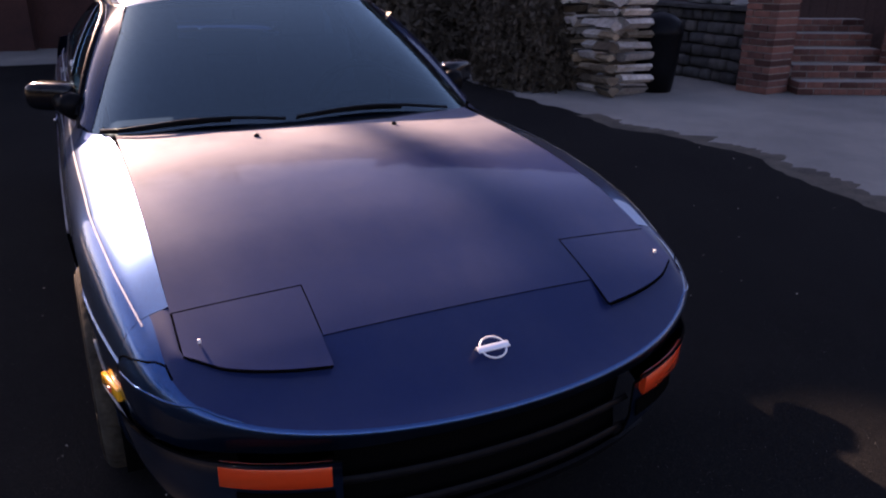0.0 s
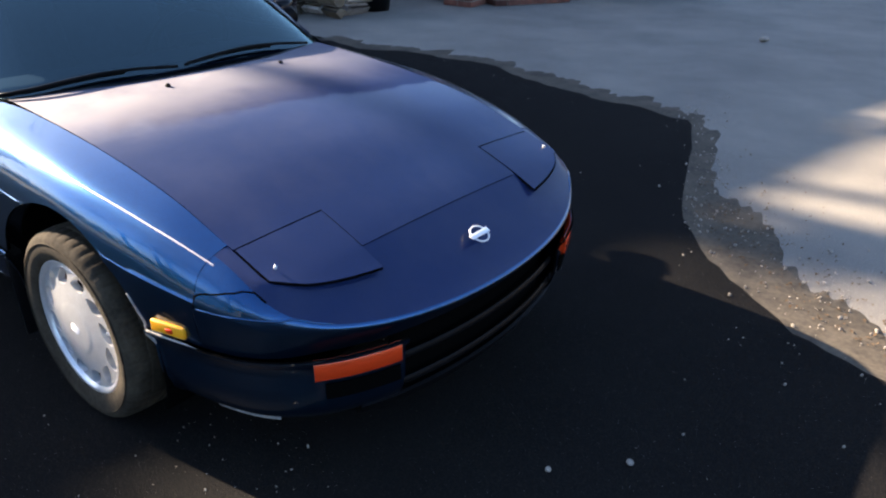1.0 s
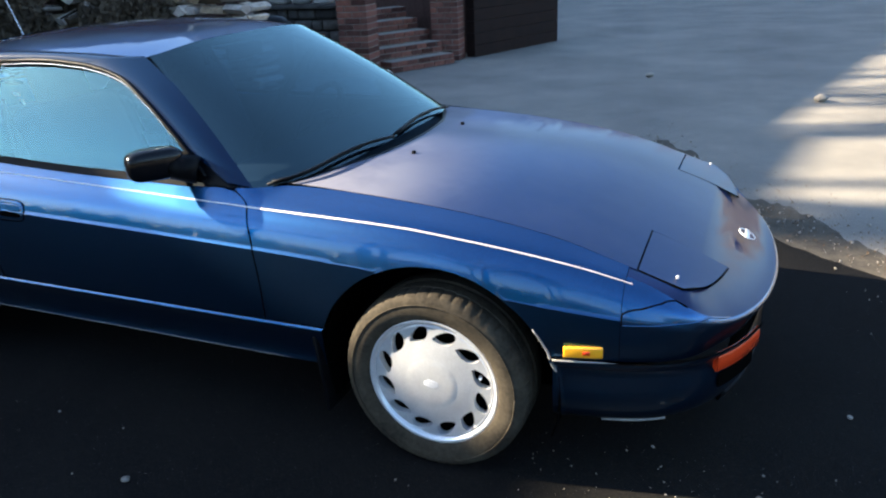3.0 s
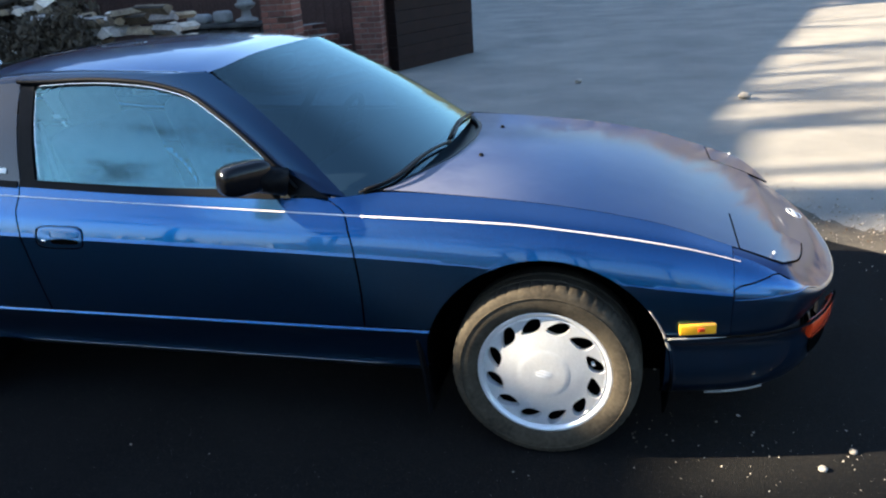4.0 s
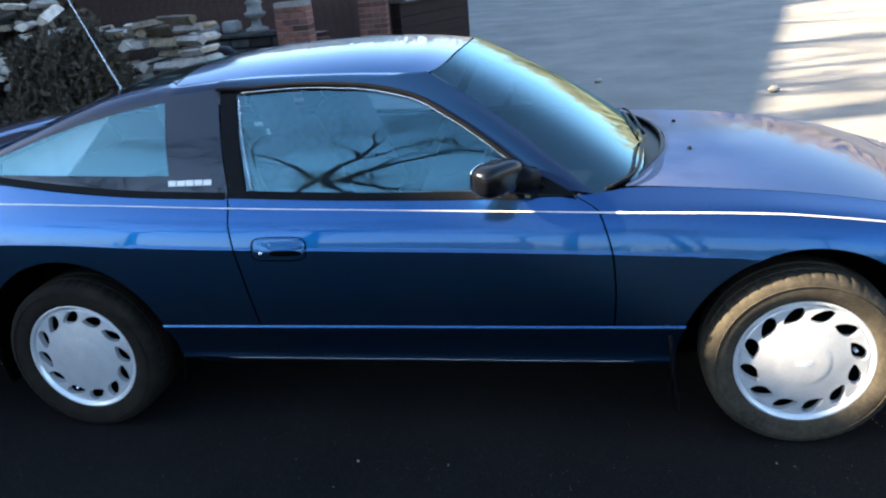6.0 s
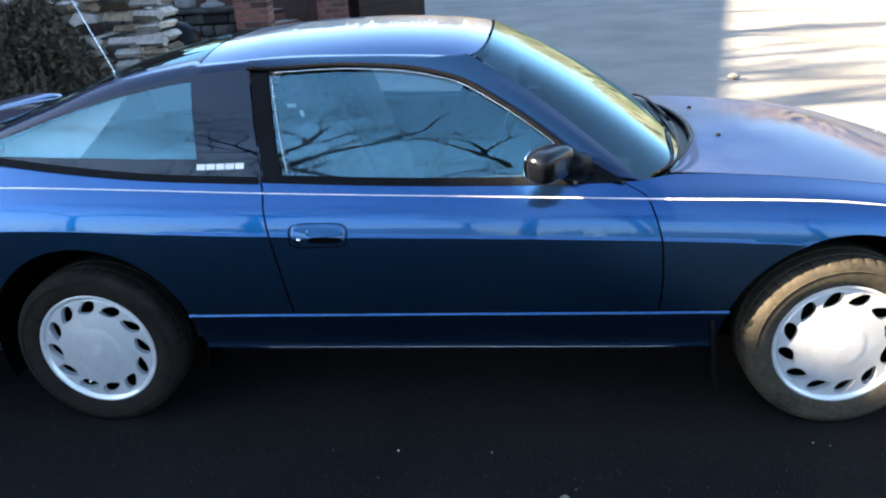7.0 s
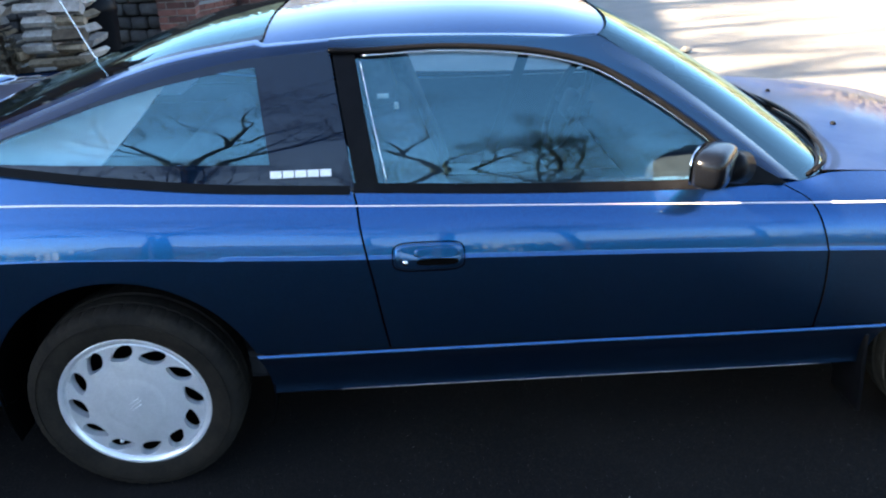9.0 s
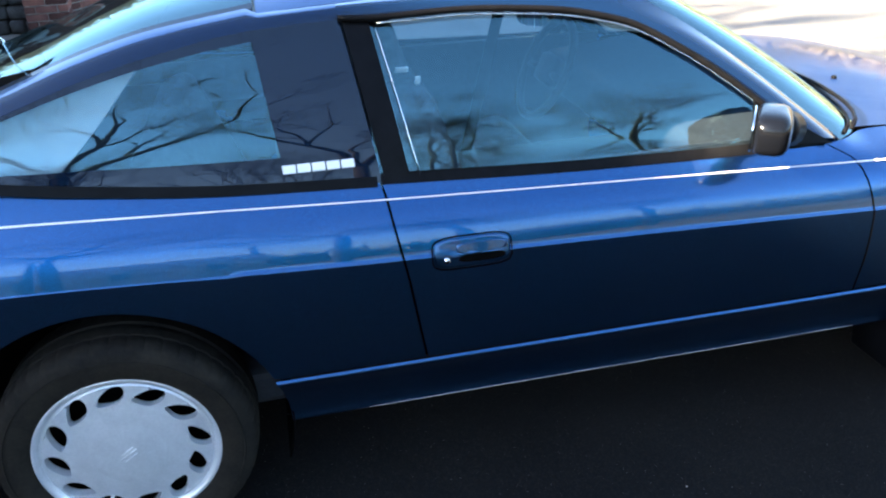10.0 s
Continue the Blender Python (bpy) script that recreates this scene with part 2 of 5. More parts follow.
def lin(a, b, n):
    return [a + (b - a) * i / (n - 1) for i in range(n)]


def part(name, bm, mat, parent=None, label="", smooth=True, solid=0.0, sharp=0.0):
    """One mesh object from a bmesh, under a thing or a part."""
    if solid:
        for e in bm.edges:
            if e.is_boundary:
                e.smooth = False
    me = bpy.data.meshes.new(name)
    bm.to_mesh(me)
    bm.free()
    me.materials.append(mat)
    if smooth:
        me.polygons.foreach_set("use_smooth", [True] * len(me.polygons))
        if sharp:
            me.set_sharp_from_angle(angle=radians(sharp))
    ob = new(name, me)
    if parent:
        ob.parent = parent
    if label:
        ob["label"] = label
    if solid:
        s = ob.modifiers.new("thickness", "SOLIDIFY")
        s.thickness, s.offset, s.use_even_offset = solid, -1, False
        # Panel edges take the near-black, so seams read as shaded gaps.
        if mat in (PAINT, FADED):
            me.materials.append(RECESS_SHADE)
            s.material_offset_rim = 1
    return ob


def grid(fn, us, vs, flip=False, keep=None):
    """A sheet of quads over fn(u, v)."""
    bm = bmesh.new()
    rows = [[bm.verts.new(fn(u, v)) for v in vs] for u in us]
    for i in range(len(us) - 1):
        for j in range(len(vs) - 1):
            if keep and not keep((us[i] + us[i + 1]) / 2, (vs[j] + vs[j + 1]) / 2):
                continue
            q = [rows[i][j], rows[i + 1][j], rows[i + 1][j + 1], rows[i][j + 1]]
            bm.faces.new(q[::-1] if flip else q)
    bmesh.ops.delete(bm, geom=[v for v in bm.verts if not v.link_faces], context="VERTS")
    return bm


def add_box(bm, centre, size, bevel=0.0, turn=None, segments=2):
    """A box with rounded edges, added to bm."""
    made = bmesh.ops.create_cube(bm, size=1)["verts"]
    bmesh.ops.scale(bm, vec=size, verts=made)
    if bevel:
        edges = list({e for v in made for e in v.link_edges})
        made = list({v for f in bmesh.ops.bevel(bm, geom=edges, offset=bevel, segments=segments, affect="EDGES", profile=0.5)["faces"] for v in f.verts} | {v for v in made if v.is_valid})
    m = Matrix.Translation(centre) @ (turn.to_4x4() if turn else Matrix())
    bmesh.ops.transform(bm, matrix=m, verts=made)
    return bm


def box(centre, size, bevel=0.0, turn=None, segments=2):
    return add_box(bmesh.new(), centre, size, bevel, turn, segments)


def lathe(profile, steps, close=False):
    """A surface of revolution about the y axis from (radius, y) pairs."""
    bm = bmesh.new()
    rings = [[bm.verts.new((r * math.cos(a), y, r * math.sin(a))) for a in (2 * math.pi * k / steps for k in range(steps))] for r, y in profile]
    pairs = list(zip(rings, rings[1:])) + ([(rings[-1], rings[0])] if close else [])
    for a, b in pairs:
        for k in range(steps):
            bm.faces.new((a[k], b[k], b[(k + 1) % steps], a[(k + 1) % steps]))
    return bm


def tube(points, radius, sides=6, bm=None):
    """A round bar along points; radius may be a list."""
    bm = bm or bmesh.new()
    pts = [Vector(p) for p in points]
    rad = radius if isinstance(radius, (list, tuple)) else [radius] * len(pts)
    rings = []
    for i, p in enumerate(pts):
        d = (pts[min(i + 1, len(pts) - 1)] - pts[max(i - 1, 0)]).normalized()
        q = d.to_track_quat("Z", "Y")
        rings.append([bm.verts.new(p + q @ Vector((rad[i] * math.cos(a), rad[i] * math.sin(a), 0))) for a in (2 * math.pi * k / sides for k in range(sides))])
    for a, b in zip(rings, rings[1:]):
        for k in range(sides):
            bm.faces.new((a[k], a[(k + 1) % sides], b[(k + 1) % sides], b[k]))
    bm.faces.new(rings[0][::-1])
    bm.faces.new(rings[-1])
    return bm


def thing(name, label, category, group="", at=(0, 0, 0)):
    ob = new(name)
    ob.location = at
    return tagged(ob, label, category, group)


# ---- ground ----
def flat(name, outline, z, mat, label=""):
    bm = bmesh.new()
    bm.faces.new([bm.verts.new((x, y, z)) for x, y in outline])
    return tagged(part(name, bm, mat, smooth=False), label, "ground", kind="structure")


flat("ground", [(-400, -400), (400, -400), (400, 400), (-400, 400)], -0.05, GRASS, "dry yellow-green winter lawn around the driveway")
lawn_line = lambda x: min(50.0, max(9.0, 36.5 - 2.05 * x)) + 0.5 * noise.noise((x * 0.5, 0, 0)) + 0.2 * noise.noise((x * 2.1, 4, 0))
road = grid(lambda x, v: (x, -11 + v * (lawn_line(x) + 11), 0.0), lin(-14, 30, 120), lin(0, 1, 30))
tagged(part("driveway", road, OLD_ASPHALT), "weathered grey asphalt driveway with a ragged lawn edge", "driveway", kind="structure")


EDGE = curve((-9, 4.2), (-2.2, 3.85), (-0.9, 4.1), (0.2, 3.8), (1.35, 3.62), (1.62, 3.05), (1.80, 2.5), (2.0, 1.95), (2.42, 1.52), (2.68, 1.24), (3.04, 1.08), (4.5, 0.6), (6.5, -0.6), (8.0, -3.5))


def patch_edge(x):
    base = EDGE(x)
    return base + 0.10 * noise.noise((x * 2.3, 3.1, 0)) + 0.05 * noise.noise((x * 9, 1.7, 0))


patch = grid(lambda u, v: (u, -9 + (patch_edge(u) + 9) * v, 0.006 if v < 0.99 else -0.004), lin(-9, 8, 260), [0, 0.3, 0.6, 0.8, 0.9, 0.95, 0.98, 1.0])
tagged(part("asphalt_patch", patch, PATCH_ASPHALT), "near-black asphalt under the car with a ragged edge", "asphalt", kind="structure")



def dirt_edge(x):
    return patch_edge(x) + 0.06 + 0.40 * max(0.0, 1 - abs(x - 2.25) / 0.95) + 0.16 * noise.noise((x * 5.1, 7.7, 0)) + 0.10 * noise.noise((x * 19, 2.2, 0))


dirt = grid(lambda u, v: (u, patch_edge(u) - 0.45 + (dirt_edge(u) - patch_edge(u) + 0.45) * v, 0.004 if v < 0.99 else -0.003), lin(-2.6, 3.35, 420), [0, 0.3, 0.6, 0.85, 0.95, 1.0])
tagged(part("worn_edge", dirt, DIRT), "brown dirt and crumbled tar along the asphalt edge", "ground", kind="structure")

rng = random.Random(7)
grit = bmesh.new()
for _ in range(1500):
    k = rng.random()
    if k < 0.35:
        x = rng.uniform(1.2, 3.4)
        y = patch_edge(x) + rng.gauss(0.15, 0.25)
        s = 0.002 + 0.008 * rng.random() ** 3
    elif k < 0.6:
        x, y, s = rng.uniform(1.5, 3.0), rng.uniform(-1.6, -0.5), 0.001 + 0.003 * rng.random() ** 2
    else:
        x, y, s = rng.uniform(-3, 4.5), rng.uniform(-2.6, 9), 0.001 + 0.005 * rng.random() ** 3
    m = Matrix.Translation((x, y, 0.006 + s * 0.3)) @ Euler((rng.random() * 6, rng.random() * 6, rng.random() * 6)).to_matrix().to_4x4() @ Matrix.Diagonal((s, s * rng.uniform(0.6, 1.4), s * 0.7, 1))
    bmesh.ops.create_icosphere(grit, subdivisions=1, radius=1, matrix=m)
tagged(part("grit", grit, GRIT, smooth=False), "loose pale grit and crumbs scattered over the asphalt", "gravel", kind="stuff")
lv, lf = [], []
for _ in range(520):
    x = rng.uniform(1.9, 3.9)
    y = patch_edge(x) + abs(rng.gauss(0, 0.45)) - 0.05
    s, c, tip = rng.uniform(0.004, 0.013), rng.uniform(0, 6.3), rng.uniform(0.001, 0.009)
    k = len(lv)
    for a, b, h in ((-1, 0, 0), (0, -0.5, tip), (1, 0, 0), (0, 0.5, tip)):
        lv.append((x + s * (a * math.cos(c) - b * math.sin(c)), y + s * (a * math.sin(c) + b * math.cos(c)), 0.009 + h))
    lf.append((k, k + 1, k + 2, k + 3))
me = bpy.data.meshes.new("leaf_litter")
me.from_pydata(lv, [], lf)
me.materials.append(LITTER)
tagged(new("leaf_litter", me), "dry brown leaf crumbs along the asphalt edge", "leaves", kind="stuff")
for x, y, s in ((2.17, -0.67, 0.013), (2.063, -0.773, 0.014), (2.60, 0.02, 0.011), (2.437, -0.15, 0.009), (0.82, 6.75, 0.05), (2.6, 5.45, 0.06), (0.35, -1.2, 0.014)):
    bm = bmesh.new()
    bmesh.ops.create_icosphere(bm, subdivisions=2, radius=s)
    for v in bm.verts:
        v.co *= 1 + 0.3 * noise.noise(v.co * 60 + Vector((x, y, 0)))
        v.co.z *= 0.6
    ob = tagged(part("pebble", bm, GRIT), "small pale angular pebble lying on asphalt", "stone", "pebbles on the driveway")
    ob.location = (x, y, 0.006 + s * 0.5)


# ---- the car: surfaces ----
AXLE, HUB_Z, ARCH = 1.237, 0.295, 0.378
width_at = curve((-2.3, 0.74), (-1.95, 0.785), (-1.5, 0.803), (-0.87, 0.812), (0.0, 0.818), (0.66, 0.823), (1.237, 0.820), (1.57, 0.792), (1.74, 0.763), (1.9, 0.728))
stripe_z = curve((-2.3, 0.872), (-1.48, 0.869), (-1.06, 0.854), (-0.59, 0.832), (0.63, 0.788), (1.15, 0.765), (1.30, 0.749), (1.62, 0.694), (1.9, 0.610))
stripe_in = curve((-2.3, 0.07), (-0.6, 0.064), (0.63, 0.055), (1.3, 0.062), (1.9, 0.055))
crease_z = curve((-2.3, 0.75), (-1.485, 0.744), (-0.64, 0.712), (0.63, 0.674), (1.0, 0.655), (1.9, 0.545))
belt_z = curve((-2.3, 0.935), (-1.85, 0.955), (-1.6, 0.958), (-1.49, 0.948), (-1.2, 0.908), (-0.92, 0.880), (-0.6, 0.864), (-0.04, 0.841), (0.5, 0.833), (0.7, 0.832), (0.95, 0.818), (1.25, 0.790), (1.55, 0.740), (1.78, 0.668), (1.93, 0.612), (2.02, 0.568), (2.12, 0.518), (2.19, 0.472))
belt_y = curve((-2.3, 0.60), (-1.85, 0.625), (-1.6, 0.668), (-1.2, 0.704), (-0.9, 0.720), (-0.6, 0.728), (0.45, 0.742), (0.60, 0.722), (0.72, 0.662), (0.9, 0.645), (1.8, 0.640), (1.95, 0.60))
crown_at = curve((-2.3, 0.03), (0.6, 0.028), (1.3, 0.030), (1.8, 0.018), (2.19, 0.012))
LOW = 0.430


def top_z(x, y):
    """The height of hood and nose."""
    return belt_z(x) + crown_at(x) * (1 - (y / 0.645) ** 2)


SECTIONS = {}


def side_point(x, k, sg):
    """The body side: k from 0 at the lower crease to 1 at belt or hood seam."""
    if x not in SECTIONS:
        w, zs, zk = width_at(x), stripe_z(x), crease_z(x)
        zt, h, d = belt_z(x), stripe_z(x) - crease_z(x), stripe_in(x)
        low = [(0.0, w - 0.011, LOW), (0.28, w - 0.0025, LOW + (zk - LOW) * 0.45), (0.50, w, LOW + (zk - LOW) * 0.86), (0.58, w, zk)]
        high = [(0.58, w - 0.003, zk), (0.67, w - 0.003 - 0.16 * d, zk + 0.34 * h), (0.76, w - 0.44 * d, zk + 0.67 * h), (0.85, w - d, zs), (1.0, belt_y(x), zt)]
        SECTIONS[x] = [(curve(*((p[0], p[1]) for p in pts)), curve(*((p[0], p[2]) for p in pts))) for pts in (low, high)]
    fy, fz = SECTIONS[x][1 if k > 0.579 else 0]
    return Vector((x, sg * fy(k), fz(k)))


def k_at(x, z):
    lo, hi = 0.0, 1.0
    for _ in range(24):
        mid = (lo + hi) / 2
        lo, hi = (mid, hi) if side_point(x, mid, 1).z < z else (lo, mid)
    return lo


def arch_z(x, cx):
    d = ARCH * ARCH - (x - cx) ** 2
    return HUB_Z + math.sqrt(d) if d > 0 else -1


def side_panel(name, front, back, sg, parent, label="", n=40, arch=None):
    """A panel of the body side between two seams, given as x over height."""
    rows = [0, 0.05, 0.12, 0.2, 0.28, 0.36, 0.44, 0.5, 0.535, 0.56, 0.572, 0.5785, 0.5815, 0.60, 0.64, 0.70, 0.76, 0.81, 0.85, 0.88, 0.91, 0.94, 0.97, 1.0]

    def fn(u, k):
        zr = LOW + (0.86 - LOW) * k
        x = back(zr) + (front(zr) - back(zr)) * u
        k0 = 0.0
        if arch is not None:
            za = arch_z(x, arch)
            if za > LOW:
                k0 = k_at(x, za)
        kc = max(0.58, k0 + 0.03)
        return side_point(x, kc + (1 - kc) * (k - 0.58) / 0.42 if k >= 0.58 else k0 + (kc - k0) * k / 0.58, sg)
    return part(name, grid(fn, lin(0, 1, n), rows, flip=sg > 0), PAINT, parent, label, solid=0.006)


sill_in = curve((0.17, 0.20), (0.22, 0.150), (0.262, 0.080), (0.274, 0.050), (0.281, 0.042), (0.286, 0.044), (0.40, 0.012), (0.416, 0.002), (0.4225, 0.0005), (0.4285, 0.005))


def sill_y(x, z):
    return width_at(x) - sill_in(z)


def lower_panel(name, x0, x1, sg, parent, z0=0.185, cut0=None, cut1=None, mat=None, label=""):
    zs = [z0, 0.20, 0.22, 0.25, 0.262, 0.270, 0.274, 0.281, 0.286, 0.31, 0.34, 0.38, 0.400, 0.412, 0.418, 0.4225, 0.4255, 0.4285]

    def edge(x, z, cut, s):
        if cut is None:
            return x
        return cut + s * math.sqrt(max(ARCH**2 - (z - HUB_Z) ** 2, 0))

    def fn(u, z):
        a, b = edge(x0, z, cut0, 1), edge(x1, z, cut1, -1)
        x = a + (b - a) * u
        return (x, sg * sill_y(x, z), z)
    return part(name, grid(fn, lin(0, 1, 30), zs, flip=sg > 0), mat or PAINT, parent, label, solid=0.006)


def plan(n, end=1, inset=0.0):
    """The plan curve round the nose (end 1) or the tail (end -1) as points and outward normals, from one side to the other."""
    x0, length, y0, taper, power = (1.45, 0.735, 0.812, 0.10, 5.0) if end > 0 else (-1.75, -0.58, 0.800, 0.05, 6.0)
    raw = []
    for i in range(1601):
        a = -math.pi / 2 + math.pi * i / 1600
        t = max(math.cos(a), 0.0) ** (2 / power)
        raw.append(((x0 + length * t), math.sin(a) * (y0 - taper * t)))
    raw = np.array(raw)
    s = np.concatenate(([0], np.cumsum(np.hypot(*np.diff(raw, axis=0).T))))
    at = np.linspace(0, s[-1], n)
    p = np.stack((np.interp(at, s, raw[:, 0]), np.interp(at, s, raw[:, 1])), 1)
    d = np.gradient(p, axis=0)
    nrm = np.stack((d[:, 1], -d[:, 0]), 1) * (1 if end > 0 else -1)
    nrm /= np.linalg.norm(nrm, axis=1, keepdims=True)
    return [(Vector((x, y)), Vector((a, b))) for (x, y), (a, b) in zip(p, nrm)]


def wrap(end, keep, heights, inset, tops=None, n=140):
    """A band round nose or tail. heights: fractions from bottom to top; inset(f): how far it draws in."""
    every = plan(n, end)
    pts = []
    for q, r in zip(every, every[1:] + every[-1:]):
        if keep(*q[0]):
            pts.append(q)
        if keep(*q[0]) != keep(*r[0]):
            a, b = (0.0, 1.0) if keep(*q[0]) else (1.0, 0.0)
            for _ in range(16):
                c = (a + b) / 2
                a, b = (c, b) if keep(*q[0].lerp(r[0], c)) else (a, c)
            pts.append((q[0].lerp(r[0], a), q[1].lerp(r[1], a).normalized()))
    bm = bmesh.new()
    rows = []
    for p, nr in pts:
        row = []
        for f in heights:
            x, y = p - nr * inset(f)
            z0, z1 = tops(x, y)
            row.append(bm.verts.new((x, y, z0 + (z1 - z0) * f)))
        rows.append(row)
    for a, b in zip(rows, rows[1:]):
        for j in range(len(heights) - 1):
            q = (a[j], b[j], b[j + 1], a[j + 1])
            bm.faces.new(q if end > 0 else q[::-1])
    return bm


# ---- the car: body ----
car = thing("car", "dark blue metallic hatchback coupe with silver wheel covers, parked on asphalt", "car")
rear_seam = curve((0.43, -0.519), (0.60, -0.548), (0.75, -0.578), (0.87, -0.594))
front_seam = curve((0.43, 0.668), (0.55, 0.672), (0.66, 0.665), (0.76, 0.640), (0.80, 0.622), (0.84, 0.575))
G = 0.0030
for sg, side in ((-1, "near"), (1, "far")):
    side_panel("front_fender", lambda z: 1.775, lambda z: front_seam(z) + G, sg, car, n=90, arch=AXLE)
    door = side_panel("door", lambda z: front_seam(z) - G, lambda z: rear_seam(z) + G, sg, car, n=44)
    side_panel("quarter_panel", lambda z: rear_seam(z) - G, lambda z: -1.93, sg, car, n=90, arch=-AXLE)
    lower_panel("sill", 0, 0, sg, car, cut0=-AXLE, cut1=AXLE, label="dark blue sill with its lit lip painted pale")
    lower_panel("rear_bumper_side", -1.93, 0, sg, car, cut1=-AXLE)
    # pinstripe along the shoulder
    pin = grid(lambda x, v: side_point(x, 0.85 + 0.0085 * v - 0.00425, sg) + Vector((0, sg * 0.0022, 0.0012)), [x for x in lin(-1.92, 1.795, 160)], [0, 1], flip=sg > 0,
               keep=lambda x, v: abs(x - 0.63) > 0.008 and abs(x + 0.59) > 0.006)
    part("pinstripe", pin, STRIPE, car, "thin white pinstripe along the shoulder")
    # door handle: a rounded pad on the skin, with a finger slot and a key lock
    def on_side(x, z, out):
        return side_point(x, k_at(x, z), sg) + Vector((0, sg * out, 0.3 * out))

    def pad(cx, cz, a, b, out, edge, power=0.45):
        ang = lin(0, 2 * math.pi, 41)
        shape = lambda r, t: (cx + r * a * math.copysign(abs(math.cos(t)) ** power, math.cos(t)), cz + r * b * math.copysign(abs(math.sin(t)) ** power, math.sin(t)))
        return grid(lambda r, t: on_side(*shape(min(r, 1.0), t), out if r < 0.95 else (0.6 * out if r < 1.005 else edge)), [0.02, 0.3, 0.6, 0.85, 0.94, 1.0, 1.01], ang, flip=sg < 0)
    hx, hz = -0.405, 0.706
    handle = part("door_handle", pad(hx, hz, 0.090, 0.035, 0.0030, -0.002), PAINT, door, "body-coloured flush pull handle")
    # The hollow's shade is a near-black pad laid on the skin.
    part("finger_slot", pad(hx + 0.022, hz - 0.014, 0.056, 0.0105, 0.0042, 0.002, 0.7), RECESS_SHADE, handle, "dark finger slot under the flap")
    part("handle_flap", pad(hx + 0.022, hz + 0.010, 0.060, 0.0125, 0.0052, 0.002, 0.5), PAINT, handle)
    lock = part("lock", lathe([(0.0001, -0.002), (0.0065, -0.002), (0.0075, 0.004)], 14), CHROME, door)
    lock.location = on_side(hx - 0.062, hz - 0.014, 0.006)
    ring = [on_side(hx + 0.094 * math.copysign(abs(math.cos(a)) ** 0.45, math.cos(a)), hz + 0.0385 * math.copysign(abs(math.sin(a)) ** 0.45, math.sin(a)), 0.0015) for a in lin(0, 2 * math.pi, 49)]
    part("handle_surround", tube(ring, 0.0017), RECESS_SHADE, door)
    # belt moulding under the door glass
    mould = grid(lambda x, v: (x, sg * (belt_y(x) + 0.004 - 0.012 * v), belt_z(x) - 0.002 + 0.024 * v), lin(-0.592, 0.40, 30), [0, 0.5, 1], flip=sg > 0)
    part("belt_moulding", mould, TRIM, door, solid=0.008)
    # bright edge of the front arch and mud flap
    arch_pts = []
    for a in lin(radians(-14), radians(36), 24):
        x, z = AXLE + (ARCH + 0.002) * math.cos(a), HUB_Z + (ARCH + 0.002) * math.sin(a)
        y = sill_y(x, z) if z < LOW else side_point(x, k_at(x, z), 1).y
        arch_pts.append((x, sg * (y + 0.001), z))
    part("arch_lip", tube(arch_pts, [0.0045 - 0.0025 * max(0, i - 14) / 9 for i in range(24)]), SCUFF_GLINT, car, "pale edge of the wheel arch")
    # Pale tube paints the light that the sill lip catches.
    part("sill_lip", tube([(x, sg * (sill_y(x, 0.281) + 0.0015), 0.283) for x in lin(-0.67, 0.73, 30)], [0.0004] + [0.0011] * 28 + [0.0004]), SCUFF_GLINT, car, "painted highlight line along the sill lip")
    flap = box((0.852, sg * 0.735, 0.255), (0.012, 0.15, 0.27), 0.005, Euler((0, radians(-6), 0)).to_matrix())
    part("mud_flap", flap, TRIM, car, "black rubber mud flap")
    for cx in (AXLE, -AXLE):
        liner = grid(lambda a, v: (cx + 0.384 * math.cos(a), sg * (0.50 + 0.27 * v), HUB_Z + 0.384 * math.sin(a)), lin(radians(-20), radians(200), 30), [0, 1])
        part("arch_liner", liner, RECESS_SHADE, car, solid=0.004)
        part("inner_arch", box((cx, sg * 0.5, 0.42), (0.8, 0.02, 0.5)), RECESS_SHADE, car, smooth=False)
    # side marker lamp and its seat
    mx = 1.682
    my = width_at(mx)
    lean = Euler((0, 0, -sg * radians(14))).to_matrix()
    marker = part("side_marker_lamp", box((mx, sg * (my - 0.001), 0.459), (0.108, 0.014, 0.034), 0.005, lean), AMBER, car, "amber side marker lamp")
    part("reflector", box((mx + 0.01, sg * (my + 0.003), 0.459), (0.02, 0.010, 0.012), 0.002, lean), ORANGE, marker)
part("inner_body", box((-0.15, 0, 0.31), (3.9, 1.04, 0.26), 0.03), RECESS_SHADE, car, smooth=False)
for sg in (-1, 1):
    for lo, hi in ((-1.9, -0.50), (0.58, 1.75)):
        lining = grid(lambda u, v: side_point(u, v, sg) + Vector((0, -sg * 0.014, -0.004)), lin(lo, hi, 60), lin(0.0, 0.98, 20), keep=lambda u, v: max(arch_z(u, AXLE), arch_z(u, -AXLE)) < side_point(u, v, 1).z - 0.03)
        part("inner_shell", lining, RECESS_SHADE, car)

# hood, lamp lids and nose
hood_back = curve((-0.66, 0.70), (-0.45, 0.80), (-0.22, 0.872), (0.0, 0.890), (0.22, 0.872), (0.45, 0.80), (0.66, 0.70))
HY = 0.640


def hood_point(u, y):
    back = hood_back(y)
    x = back + (1.795 - back) * u if u <= 1 else 1.795 + 0.15 * (u - 1)
    return (x, y, top_z(x, y))


